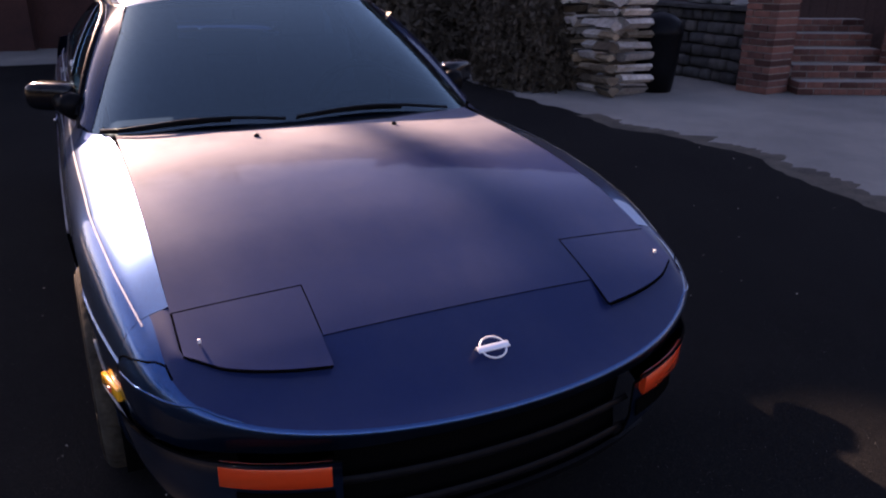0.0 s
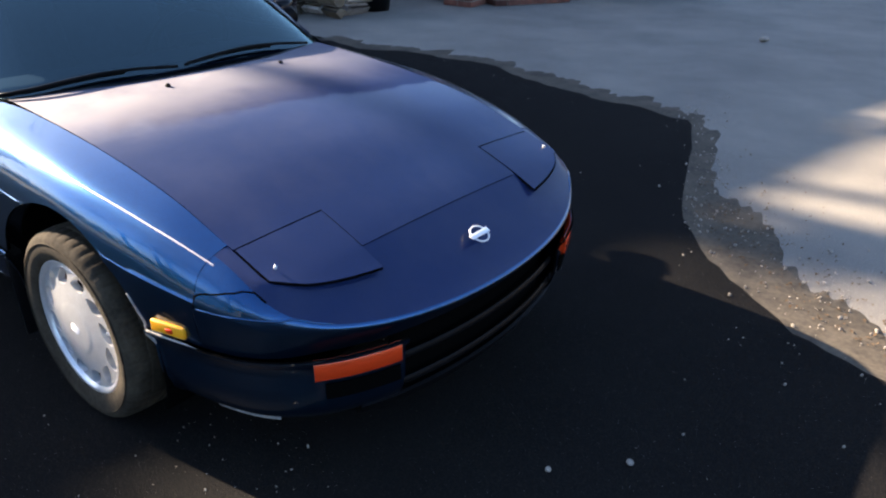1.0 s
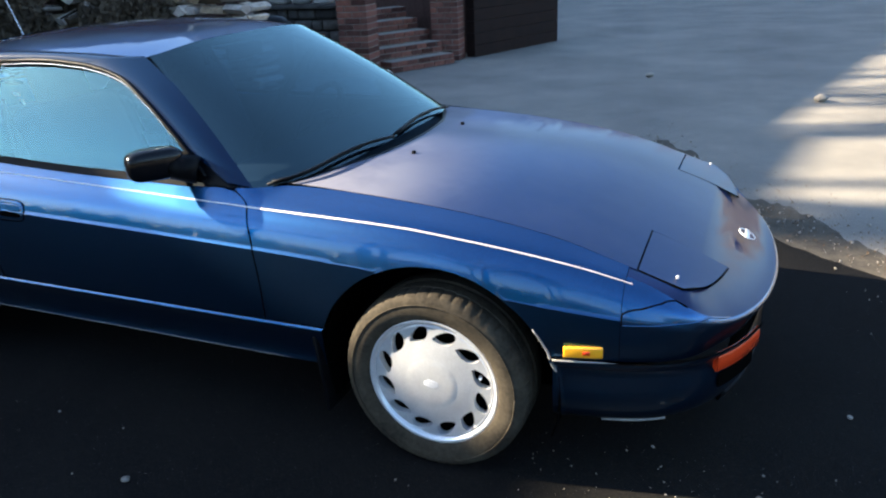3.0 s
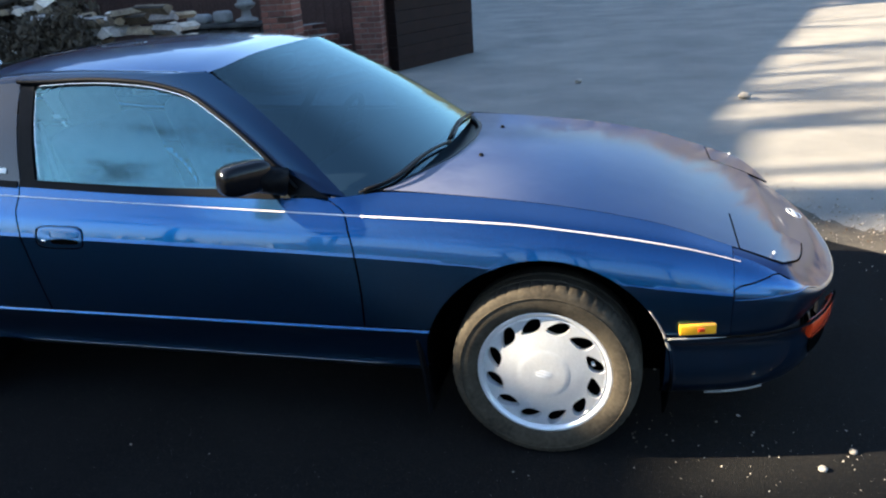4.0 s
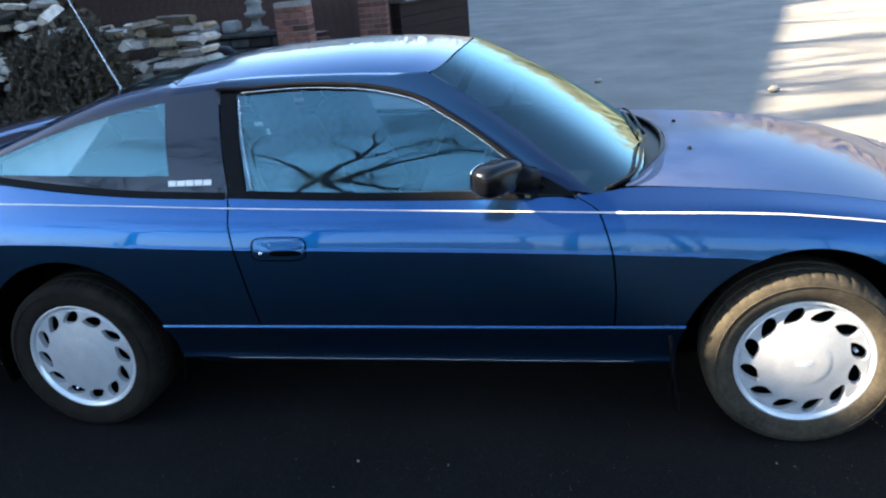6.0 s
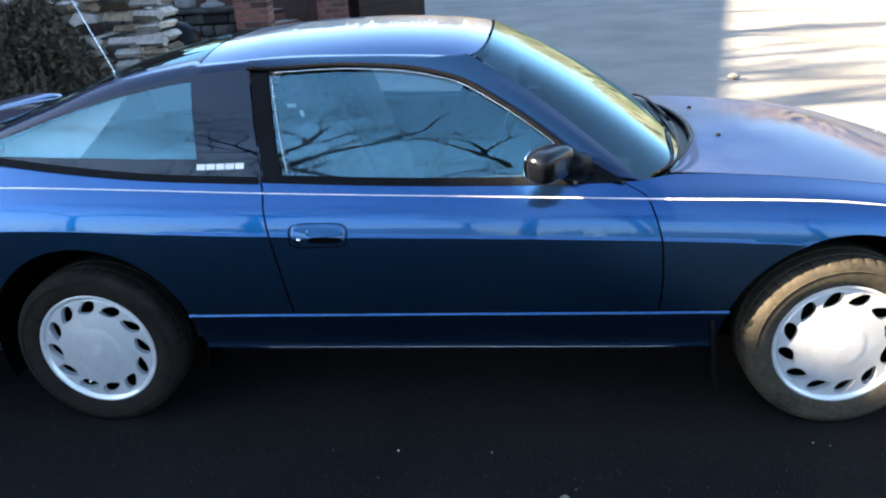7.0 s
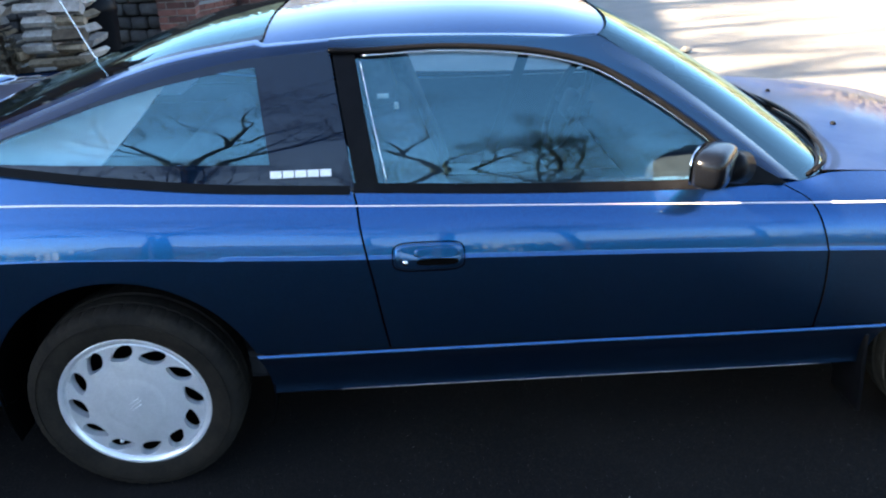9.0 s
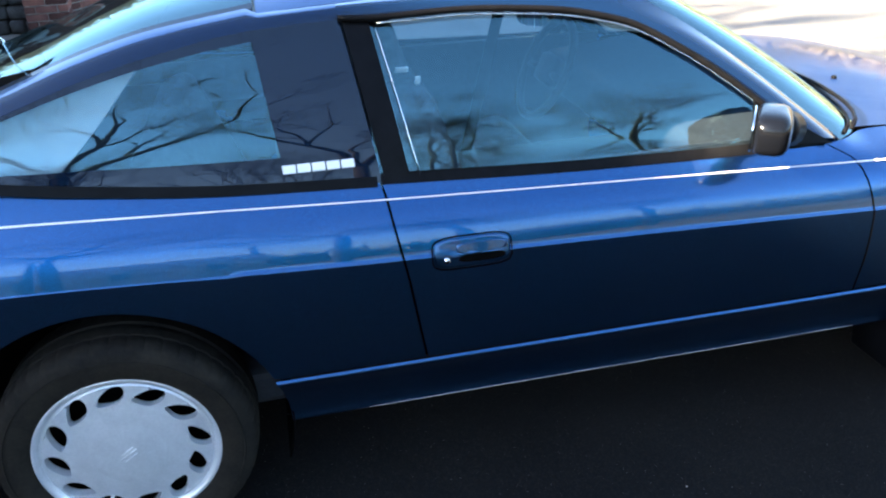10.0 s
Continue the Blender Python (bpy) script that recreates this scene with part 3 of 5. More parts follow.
hood_bm = grid(hood_point, lin(0, 1, 56) + lin(1, 2, 9)[1:], lin(-HY, -0.352, 14) + lin(-0.352, 0.352, 30)[1:] + lin(0.352, HY, 14)[1:], keep=lambda u, y: u < 1 or abs(y) < 0.352)
hood = part("hood", hood_bm, FADED, car, "faded blue hood, its chalky bloom holding sun haze at the rear", solid=0.006)
lid_front = curve((0.352, 2.022), (0.45, 2.005), (0.56, 1.972), (0.63, 1.925))
for sg in (-1, 1):
    lid = grid(lambda v, y: (1.800 + (lid_front(y) - 1.800) * v, sg * y, top_z(1.800 + (lid_front(y) - 1.800) * v, y) + 0.001 + 0.004 * v**3), lin(0, 1, 20), lin(0.3555, 0.636, 20), flip=sg < 0)
    part("headlight_lid", lid, FADED, car, "closed pop-up headlight lid", solid=0.007)
    # Dark strip paints the shadow line under the lid's front edge.
    gap = grid(lambda y, v: (lid_front(y) + 0.004 - 0.012 * v, sg * y, top_z(lid_front(y), y) - 0.001 + 0.003 * v), lin(0.36, 0.63, 20), [0, 1])
    part("lid_gap_shade", gap, RECESS_SHADE, car, solid=0.003)
    # Small pale dot on the lid, no working part.
    for x, y in ((1.93, 0.60),):
        part("pale_dot", box((x - 0.03, sg * y, top_z(x - 0.03, y) + 0.010), (0.008, 0.006, 0.010), 0.002), BADGE, car)
    nz = lathe([(0.0001, 0.006), (0.006, 0.006), (0.009, 0.0), (0.009, -0.006)], 12)
    ob = part("washer_nozzle", nz, TRIM, hood)
    ob.location, ob.rotation_euler = (0.957, sg * 0.238, top_z(0.957, 0.238) + 0.004), (radians(90), 0, 0)
rim_z = curve((1.776, 0.655), (1.90, 0.580), (2.0, 0.530), (2.1, 0.496), (2.19, 0.470))


def skin_point(p, nr, f):
    """The bumper cover: flows out of the fender sides into an undercut nose with a crisp lip."""
    inset = 0.010 + 0.030 * (1 - f) ** 1.3 + 0.010 * f**14
    q = p - nr * inset
    front = Vector((q.x, q.y, LOW + (min(top_z(q.x, q.y) - 0.003, rim_z(q.x)) - LOW) * f))
    sg = 1 if p.y > 0 else -1
    xs = min(p.x, 1.93)
    flank = side_point(xs, 0.90 * f, sg)
    flank.x = p.x
    t = min(max((p.x - 1.776) / 0.30, 0), 1)
    return flank.lerp(front, t * t * (3 - 2 * t))


rim_line = []
for q, r in zip(plan(200, 1), plan(200, 1)[1:]):
    if q[0].x > 1.7765:
        rim_line.append(q)
    elif r[0].x > 1.7765 or (rim_line and len(rim_line) > 20 and rim_line[-1][0].x > 1.78):
        a, b = (q, r) if r[0].x > 1.7765 else (rim_line[-1], q)
        t = (1.7765 - a[0].x) / (b[0].x - a[0].x)
        rim_line.append((a[0].lerp(b[0], t), a[1].lerp(b[1], t).normalized()))
        if r[0].x <= 1.7765:
            break
outer = [skin_point(p, nr, 1.0) for p, nr in rim_line]


def nose_fn(i, v):
    p = outer[int(i)]
    t = min(max((p.x - 1.90) / 0.06, 0), 1)
    inner = Vector((p.x, math.copysign(0.640, p.y))).lerp(Vector((1.935, p.y * 0.90)), t)
    q = inner + (p.xy - inner) * v
    return (q.x, q.y, (top_z(q.x, q.y) - 0.003) * (1 - v**2) + p.z * v**2)


part("nose_panel", grid(nose_fn, list(range(len(outer))), lin(0, 1, 14), flip=True), FADED, car, solid=0.006)
skin = grid(lambda i, f: skin_point(*rim_line[int(i)], f), list(range(len(rim_line))), [0, 0.1, 0.2, 0.3, 0.4, 0.5, 0.58, 0.64, 0.70, 0.76, 0.82, 0.87, 0.91, 0.94, 0.965, 0.985, 1.0])
bumper = part("front_bumper", skin, PAINT, car, "dark blue bumper cover wrapping the nose", solid=0.006)
low_in = curve((0, 0.10), (0.1, 0.065), (0.25, 0.04), (0.5, 0.025), (0.85, 0.022), (0.95, 0.004), (1.0, 0.0))
for sg in (-1, 1):
    low = wrap(1, lambda x, y: sg * y > 0.385 and x > 1.60, [0, 0.04, 0.1, 0.2, 0.3, 0.45, 0.6, 0.75, 0.86, 0.91, 0.95, 0.98, 1.0], low_in, lambda x, y: (0.195, LOW - 0.002))
    part("bumper_corner", low, PAINT, bumper, solid=0.006)
    lamp = wrap(1, lambda x, y: 0.405 < sg * y < 0.612 and x > 1.9, [0, 0.1, 0.5, 0.9, 1.0], lambda f: 0.012 if f in (0, 1.0) else 0.004, lambda x, y: (0.362, 0.426))
    part("turn_signal_lamp", lamp, ORANGE, bumper, "orange turn signal lens", solid=0.02)
    slot = wrap(1, lambda x, y: 0.40 < sg * y < 0.59 and x > 1.9, [0, 1.0], lambda f: 0.018, lambda x, y: (0.30, 0.345))
    part("fog_slot", slot, RECESS_SHADE, bumper, solid=0.004)
    side_low = grid(lambda u, z: ((AXLE + math.sqrt(max(ARCH**2 - (z - HUB_Z) ** 2, 0))) * (1 - u) + 1.665 * u, sg * (width_at(1.60) + 0.006 - 0.035 * u - low_in((z - 0.195) / 0.233) * 0.9), z), lin(0, 1, 8),
                    [0.195, 0.21, 0.24, 0.28, 0.32, 0.37, 0.40, 0.41, 0.416, 0.421, 0.425, 0.428], flip=sg > 0)
    part("bumper_side", side_low, PAINT, bumper, solid=0.006)
    # Highlight of the bumper lip, painted as a pale tube.
    part("bumper_edge", tube([(x, sg * (width_at(x) + 0.001 - 0.010 * max(0, x - 1.62)), 0.4285) for x in lin(1.60, 1.80, 14)], [0.0032] * 9 + [0.0026, 0.002, 0.0014, 0.0009, 0.0004]), SCUFF_GLINT, bumper, "painted highlight along the bumper lip")
    part("scuffed_lip", tube([(p.x, p.y, 0.198) for p, nr in ((q[0] - q[1] * 0.085, q[1]) for q in plan(140, 1)) if 1.72 < p.x < 1.90 and sg * p.y > 0.4], 0.0035), SCUFF_GLINT if sg < 0 else TRIM, bumper)
# Shade of the mouth, painted as a near-black sheet set back.
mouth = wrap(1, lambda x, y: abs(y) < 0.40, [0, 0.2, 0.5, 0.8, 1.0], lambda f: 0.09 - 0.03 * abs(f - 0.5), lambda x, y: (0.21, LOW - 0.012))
part("grille_opening", mouth, RECESS_SHADE, bumper, solid=0.004)
for z in (0.25, 0.33):
    bar = wrap(1, lambda x, y: abs(y) < 0.40, [0, 0.5, 1.0], lambda f: 0.045 + 0.02 * abs(f - 0.5), lambda x, y: (z, z + 0.022))
    part("grille_bar", bar, TRIM, bumper, solid=0.01)
spoiler_lip = wrap(1, lambda x, y: abs(y) < 0.5, [0, 0.5, 1.0], lambda f: 0.07 - 0.02 * f, lambda x, y: (0.19, 0.225))
part("chin", spoiler_lip, TRIM, bumper, solid=0.01)



def on_skin(x, z, sg, out=0.0):
    """A point of the bumper cover at a length and height."""
    i = min((j for j, q in enumerate(rim_line) if q[0].y * sg > 0), key=lambda j: abs(rim_line[j][0].x - x))
    p, nr = rim_line[i]
    lo, hi = 0.0, 1.0
    for _ in range(20):
        mid = (lo + hi) / 2
        lo, hi = (mid, hi) if skin_point(p, nr, mid).z < z else (lo, mid)
    return skin_point(p, nr, lo) + Vector((nr.x, nr.y, 0)) * out


for sg in (-1, 1):
    pts = [on_skin(x, 0.612 - 0.030 * (1.94 - x) / 0.16, sg) for x in lin(1.94, 1.788, 10)] + [on_skin(1.784, z, sg) for z in lin(0.576, 0.548, 5)]
    part("corner_seam", tube(pts, 0.0026), RECESS_SHADE, bumper)
    part("corner_crease", tube([on_skin(x, 0.545 - 0.02 * max(0, x - 1.9), sg, -0.0012) for x in lin(1.782, 2.06, 26)], [0.0008] + [0.0034] * 24 + [0.0008], 8), PAINT, bumper)

# badge on the nose: a ring with a bar, as plain shapes
bz = top_z(2.065, 0) + 0.002
tilt = Euler((0, math.atan2(top_z(2.02, 0) - top_z(2.11, 0), 0.09), 0)).to_matrix()
badge = part("nose_badge", tube([Vector((2.065, 0, bz)) + tilt @ Vector((0.029 * math.cos(a), 0.031 * math.sin(a), 0.001)) for a in lin(0, 2 * math.pi, 29)], 0.0024), BADGE, car, "silver ring badge with a cross bar")
part("cross_bar", box(Vector((2.065, 0, bz)) + tilt @ Vector((0, 0, 0.002)), (0.017, 0.080, 0.004), 0.001, tilt), BADGE, badge)

# tail
tail = wrap(-1, lambda x, y: x < -1.92, [0, 0.1, 0.3, 0.5, 0.7, 0.8, 0.88, 0.94, 1.0], lambda f: 0.05 * f**4, lambda x, y: (LOW, belt_z(max(x, -2.3)) - 0.015))
part("tail_panel", tail, PAINT, car, solid=0.006)
tail_low = wrap(-1, lambda x, y: x < -1.92, [0, 0.2, 0.5, 0.8, 0.95, 1.0], lambda f: 0.07 * (1 - f) ** 2 + 0.015 * (f < 0.93), lambda x, y: (0.2, LOW - 0.002))
part("rear_bumper", tail_low, PAINT, car, solid=0.006)
for sg in (-1, 1):
    lamp = wrap(-1, lambda x, y: 0.30 < sg * y < 0.70 and x < -2.05, [0, 0.5, 1.0], lambda f: 0.002, lambda x, y: (0.60, 0.72))
    part("tail_lamp", lamp, ORANGE, car, "dark red tail lamp", solid=0.012)
deck = grid(lambda x, v: (x, v * (belt_y(x) + 0.005), belt_z(x) - 0.012 + 0.03 * (1 - v * v)), lin(-2.27, -1.72, 16), lin(-1, 1, 24))
part("deck_lid", deck, PAINT, car, solid=0.006)
wing = grid(lambda u, v: (-1.99 - 0.20 * (0.5 - 0.5 * math.cos(math.pi * (2 * u if u < 0.5 else 2 - 2 * u))) - 0.05 * (1 - v * v) + 0.0, 0.66 * v, 0.945 + 0.030 * math.sin(2 * math.pi * u) * 0.6 + 0.015 * (1 - v * v) - 0.05 * max(0, abs(v) - 0.85) / 0.15), lin(0, 1, 17), lin(-1, 1, 31), flip=True)
spoiler = part("rear_spoiler", wing, PAINT, car, "blue rear spoiler on the hatch")
for sg in (-1, 1):
    part("leg", box((-2.08, sg * 0.56, 0.93), (0.14, 0.06, 0.04), 0.012), PAINT, spoiler)

# ---- the car: cabin ----
def tumble(z):
    """Half width of the cabin side at a height."""
    return 0.727 - 0.53 * (z - 0.868) + 0.02 * math.sin(math.pi * min(max((z - 0.868) / 0.34, 0), 1))


glass_top = curve((-0.64, 1.192), (-0.56, 1.189), (-0.37, 1.193), (-0.16, 1.182), (0.03, 1.147), (0.175, 1.075), (0.292, 0.998), (0.352, 0.953), (0.47, 0.850))
roof_mid = curve((0.14, 1.238), (0.0, 1.262), (-0.3, 1.279), (-0.6, 1.274), (-0.82, 1.255))
roof_edge_z = curve((0.08, 1.203), (-0.2, 1.219), (-0.5, 1.226), (-0.82, 1.212))
hatch_edge_z = curve((-0.82, 1.212), (-1.05, 1.180), (-1.2, 1.142), (-1.345, 1.092), (-1.49, 1.044), (-1.6, 1.006), (-1.76, 0.962))
hatch_edge_y = curve((-0.82, 0.512), (-1.2, 0.553), (-1.49, 0.598), (-1.76, 0.640))
quarter_top = curve((-0.60, 1.196), (-0.82, 1.186), (-1.05, 1.150), (-1.2, 1.112), (-1.345, 1.066), (-1.49, 1.018), (-1.60, 0.980))
quarter_low = curve((-0.60, 0.866), (-0.92, 0.882), (-1.2, 0.910), (-1.49, 0.950), (-1.60, 0.968))
bow = lambda v: 0.28 * v * v + 0.72 * v**10
screen_low = lambda v: Vector((0.805 - 0.225 * bow(v), 0.722 * v, 0.852 - 0.026 * v * v))
screen_high = lambda v: Vector((0.155 - 0.075 * bow(v), 0.505 * v, 1.240 - 0.036 * abs(v) ** 3.4))


def screen(u, v):
    p = screen_low(v).lerp(screen_high(v), u)
    return p + Vector((0.5, 0, 0.85)).normalized() * 0.022 * math.sin(math.pi * u) * (1 - 0.4 * v * v)


windscreen = part("windscreen", grid(screen, lin(0, 1, 24), lin(-0.984, 0.984, 80), flip=True), SCREEN_GLASS, car, "tinted windscreen mirroring the sky")
band = grid(lambda u, v: Vector(screen(u, v)) - Vector((0.002, 0, 0.004)), lin(0, 0.05, 3), lin(-0.985, 0.985, 32), flip=True)
part("border", band, GLOSS_BLACK, windscreen)
roof = grid(lambda u, v: (-0.815 + (0.143 + 0.815 - 0.07 * bow(v)) * u, 0.512 * v, roof_edge_z(-0.815 + 0.95 * u) + (roof_mid(-0.815 + 0.95 * u) - roof_edge_z(-0.815 + 0.95 * u)) * (1 - abs(v) ** 3.4)), lin(0, 1, 40), lin(-1, 1, 48), flip=False)
part("roof", roof, PAINT, car, solid=0.008)


def hatch(u, v):
    x = -0.822 - 0.92 * u
    e = hatch_edge_y(x) - 0.03
    return (x, e * v, hatch_edge_z(x) + 0.006 + (0.040 - 0.012 * u) * (1 - abs(v) ** 3.4))


hatch_ob = part("hatch", grid(hatch, lin(0, 1, 30), lin(-1, 1, 30), flip=True, keep=lambda u, v: abs(v) > 0.93 or u > 0.93), GLOSS_BLACK, car, "rear hatch with black-edged glass", solid=0.006)
part("hatch_glass", grid(hatch, lin(0.0, 0.93, 28), lin(-0.935, 0.935, 30), flip=True), SCREEN_GLASS, hatch_ob)
for sg in (-1, 1):
    # roof rail and windscreen pillar in one
    def rail(u, v):
        if u < 0.42:
            x = -0.64 + (0.05 + 0.64) * u / 0.42
            top = Vector((x, 0.512, roof_edge_z(x)))
        else:
            t = (u - 0.42) / 0.58
            top = screen(1 - t, 1.0).lerp(screen(1 - t, 0.980), min(1.0, 4 * t)) + Vector((-0.001, 0.0, 0.003))
            x = 0.05 + (0.535 - 0.05) * t
        x_low = -0.64 + (0.47 + 0.64) * u
        zl = glass_top(x_low)
        low = Vector((x_low, tumble(zl) + 0.002, zl))
        p = low.lerp(top, v) + Vector((0, 0.012, 0.010)) * math.sin(math.pi * v)
        return (p.x, sg * p.y, p.z)
    part("roof_rail", grid(rail, lin(0, 0.42, 30), lin(0.70, 1, 5), flip=sg > 0), PAINT, car, solid=0.012)
    part("door_frame", grid(lambda u, v: rail(u, v * (0.69 + 0.31 * min(1.0, max(0.0, (u - 0.36) / 0.07)))), lin(0, 1, 70), lin(0, 1, 9), flip=sg > 0), FRAME, car, "satin black window frame and screen pillar", solid=0.012)
    drip = [Vector((x, sg * (tumble(glass_top(x)) + 0.008), glass_top(x) + 0.006)) for x in lin(-0.64, 0.46, 50)]
    part("drip_moulding", tube(drip, 0.008), TRIM, car)
    trim_line = [Vector((x, sg * (tumble(glass_top(x) - 0.006) + 0.006), glass_top(x) - 0.006)) for x in lin(-0.555, 0.36, 50)]
    part("window_trim", tube(trim_line, 0.0026), CHROME, car, "bright strip round the door glass")
    rear_line = [Vector((-0.562 + 0.06 * t, sg * (tumble(1.185 - 0.31 * t) + 0.004), 1.185 - 0.31 * t)) for t in lin(0, 1, 12)]
    part("window_trim", tube(rear_line, 0.0012), CHROME, car)

    def door_glass(u, v):
        zb = 0.852
        x = -0.60 + 1.06 * u
        z = zb + (max(glass_top(x), zb) - 0.002 - zb) * v
        return (x, sg * (tumble(z) - 0.006), z)
    pane = part("door_window", grid(door_glass, lin(0, 1, 40), lin(0, 1, 14), flip=sg > 0), SIDE_GLASS, car, "tinted door glass mirroring sky and branches")

    def pillar(u, v):
        z = 0.868 + 0.325 * v
        x0 = -0.582 - 0.050 * v
        return (x0 + 0.058 * u, sg * (tumble(z) + 0.001), z)
    part("door_pillar", grid(pillar, [0, 0.5, 1], lin(0, 1, 14), flip=sg > 0), TRIM, car, "satin black door pillar", solid=0.01)

    def quarter(u, v):
        x0 = -0.588 - 0.050 * v
        x = x0 + (-1.60 - x0) * u
        z = quarter_low(x) + (quarter_top(x) - quarter_low(x)) * v
        y = tumble(z) - 0.012 * u
        return (x, sg * y, z)
    clear = lambda u, v: 0.205 < u < 0.97 and 0.20 < v < 0.93
    us, vs = lin(0, 0.205, 6) + lin(0.205, 0.97, 40)[1:] + [1.0], [0, 0.1, 0.2, 0.23, 0.26, 0.3, 0.4, 0.5, 0.6, 0.7, 0.8, 0.93, 1.0]
    quarter_ob = part("quarter_window", grid(quarter, us, vs, flip=sg < 0, keep=lambda u, v: not clear(u, v)), GLOSS_BLACK, car, "black-edged rear quarter glass")
    part("pane", grid(quarter, us, vs, flip=sg < 0, keep=clear), SIDE_GLASS, quarter_ob)

    def hatch_rail(u, v):
        x = -0.60 - 1.16 * u
        if x > -0.82:
            top = Vector((x, 0.512, roof_edge_z(x)))
        else:
            top = Vector((x, hatch_edge_y(x) - 0.03, hatch_edge_z(x) + 0.010))
        xl = max(x, -1.76)
        zl = quarter_top(xl) if xl > -1.60 else 0.980 - 0.05 * (-1.60 - xl) / 0.16
        low = Vector((xl, tumble(zl) - 0.012 * u, zl))
        p = low.lerp(top, v) + Vector((0, 0.010, 0.006)) * math.sin(math.pi * v)
        return (p.x, sg * p.y, p.z)
    part("hatch_pillar", grid(hatch_rail, lin(0, 1, 50), lin(0.62, 1, 5), flip=sg < 0), PAINT, car, solid=0.01)
    # Lower pillar in the dark frame colour, upper part in body paint.
    part("lower_pillar", grid(hatch_rail, lin(0, 1, 50), lin(0, 0.615, 6), flip=sg < 0), FRAME, car, "dark blue-black lower pillar above the quarter glass", solid=0.01)
    low_mould = grid(lambda u, v: (-0.60 - 1.0 * u, sg * (tumble(quarter_low(-0.60 - u) - 0.006 + 0.022 * v) + 0.004), quarter_low(-0.60 - u) - 0.008 + 0.022 * v), lin(0, 1, 30), [0, 1], flip=sg < 0)
    part("quarter_moulding", low_mould, TRIM, car, solid=0.006)

    # badge lettering kept as plain bars
    for x0, w in ((-0.803, 0.029), (-0.771, 0.029), (-0.739, 0.029), (-0.707, 0.029), (-0.675, 0.029)):
        part("badge_bar", box((x0 + w / 2, sg * (tumble(0.914) + 0.0025), 0.914), (w, 0.003, 0.019), 0.001, Euler((sg * radians(27), 0, 0)).to_matrix()), STRIPE, quarter_ob, smooth=False)

    # door mirror
    shell_bm = bmesh.new()
    bmesh.ops.create_uvsphere(shell_bm, u_segments=28, v_segments=16, radius=1)
    for v in shell_bm.verts:
        c = v.co.copy()
        sq = Vector([math.copysign(abs(q) ** 0.55, q) for q in c])
        v.co = Vector((sq.x * 0.042 * (1.0 if sq.x < 0 else 1.15), sq.y * 0.088, sq.z * 0.050))
        if v.co.x < -0.032:
            v.co.x = -0.032 + (v.co.x + 0.032) * 0.25
    mirror_pose = Matrix.Translation((0.325, sg * 0.806, 0.918)) @ Euler((0, 0, sg * radians(36))).to_matrix().to_4x4()
    bmesh.ops.transform(shell_bm, matrix=mirror_pose, verts=shell_bm.verts)
    mirror = part("door_mirror", shell_bm, HOUSING, car, "black door mirror on a sail mount")
    face = bmesh.new()
    bmesh.ops.create_circle(face, cap_ends=True, segments=32, radius=1)
    for v in face.verts:
        v.co = Vector((-0.0365, math.copysign(abs(v.co.x) ** 0.6, v.co.x) * 0.078, math.copysign(abs(v.co.y) ** 0.6, v.co.y) * 0.046))
    bmesh.ops.transform(face, matrix=mirror_pose, verts=face.verts)
    part("mirror_glass", face, MIRROR, mirror, "mirror glass", smooth=False, solid=0.003)
    sail = bmesh.new()
    tri = [(0.345, 0.852), (0.56, 0.838), (0.372, 0.945), (0.355, 0.950)]
    loops = []
    for off in (0.004, -0.014):
        loops.append([sail.verts.new((x, sg * (tumble(z) + off), z)) for x, z in tri])
    sail.faces.new(loops[0] if sg < 0 else loops[0][::-1])
    sail.faces.new(loops[1][::-1] if sg < 0 else loops[1])
    for k in range(4):
        sail.faces.new((loops[0][k], loops[0][(k + 1) % 4], loops[1][(k + 1) % 4], loops[1][k]))
    bmesh.ops.recalc_face_normals(sail, faces=sail.faces)
    part("mirror_sail", sail, TRIM, mirror, smooth=False)
    part("mirror_arm", tube([(0.43, sg * 0.735, 0.885), (0.36, sg * 0.775, 0.905)], [0.045, 0.042], 14), TRIM, mirror)

# cowl, wipers, aerial
cowl = grid(lambda v, y: (0.560 + (hood_back(y) - 0.560) * v, y, 0.79 + 0.022 * v + 0.018 * (1 - (y / 0.7) ** 2)), lin(0, 1, 8), lin(-0.69, 0.69, 30))
part("cowl", cowl, TRIM, car, "black ribbed cowl below the windscreen", solid=0.01)
part("cowl_seal", tube([(hood_back(y) - 0.008, y, top_z(hood_back(y), y) - 0.006) for y in lin(-0.64, 0.64, 40)], 0.009), TRIM, car)
for pivot, tip in (((0.80, -0.10), (0.645, -0.66)), ((0.78, 0.52), (0.80, -0.06))):
    arm = []
    for t in lin(0, 1, 14):
        y = pivot[1] + (tip[1] - pivot[1]) * t
        u = 0.004 + 0.028 * math.sin(math.pi * t) + 0.004 * t
        p = screen(u, max(-0.97, min(0.97, y / 0.70)))
        arm.append(p + Vector((0.012, 0, 0.012 + 0.006 * math.sin(math.pi * t))))
    wiper = part("wiper", tube(arm, 0.006), TRIM, car, "black windscreen wiper")
    part("blade", tube([p + Vector((-0.02, 0, -0.010)) for p in arm[4:]], 0.006), TRIM, wiper)
aerial = part("aerial", tube([(-1.62, 0.50, 0.96), (-1.625, 0.50, 0.995), (-1.655, 0.50, 1.03), (-1.935, 0.50, 1.75)], [0.007, 0.005, 0.003, 0.0017]), CHROME, car, "thin bright radio aerial")

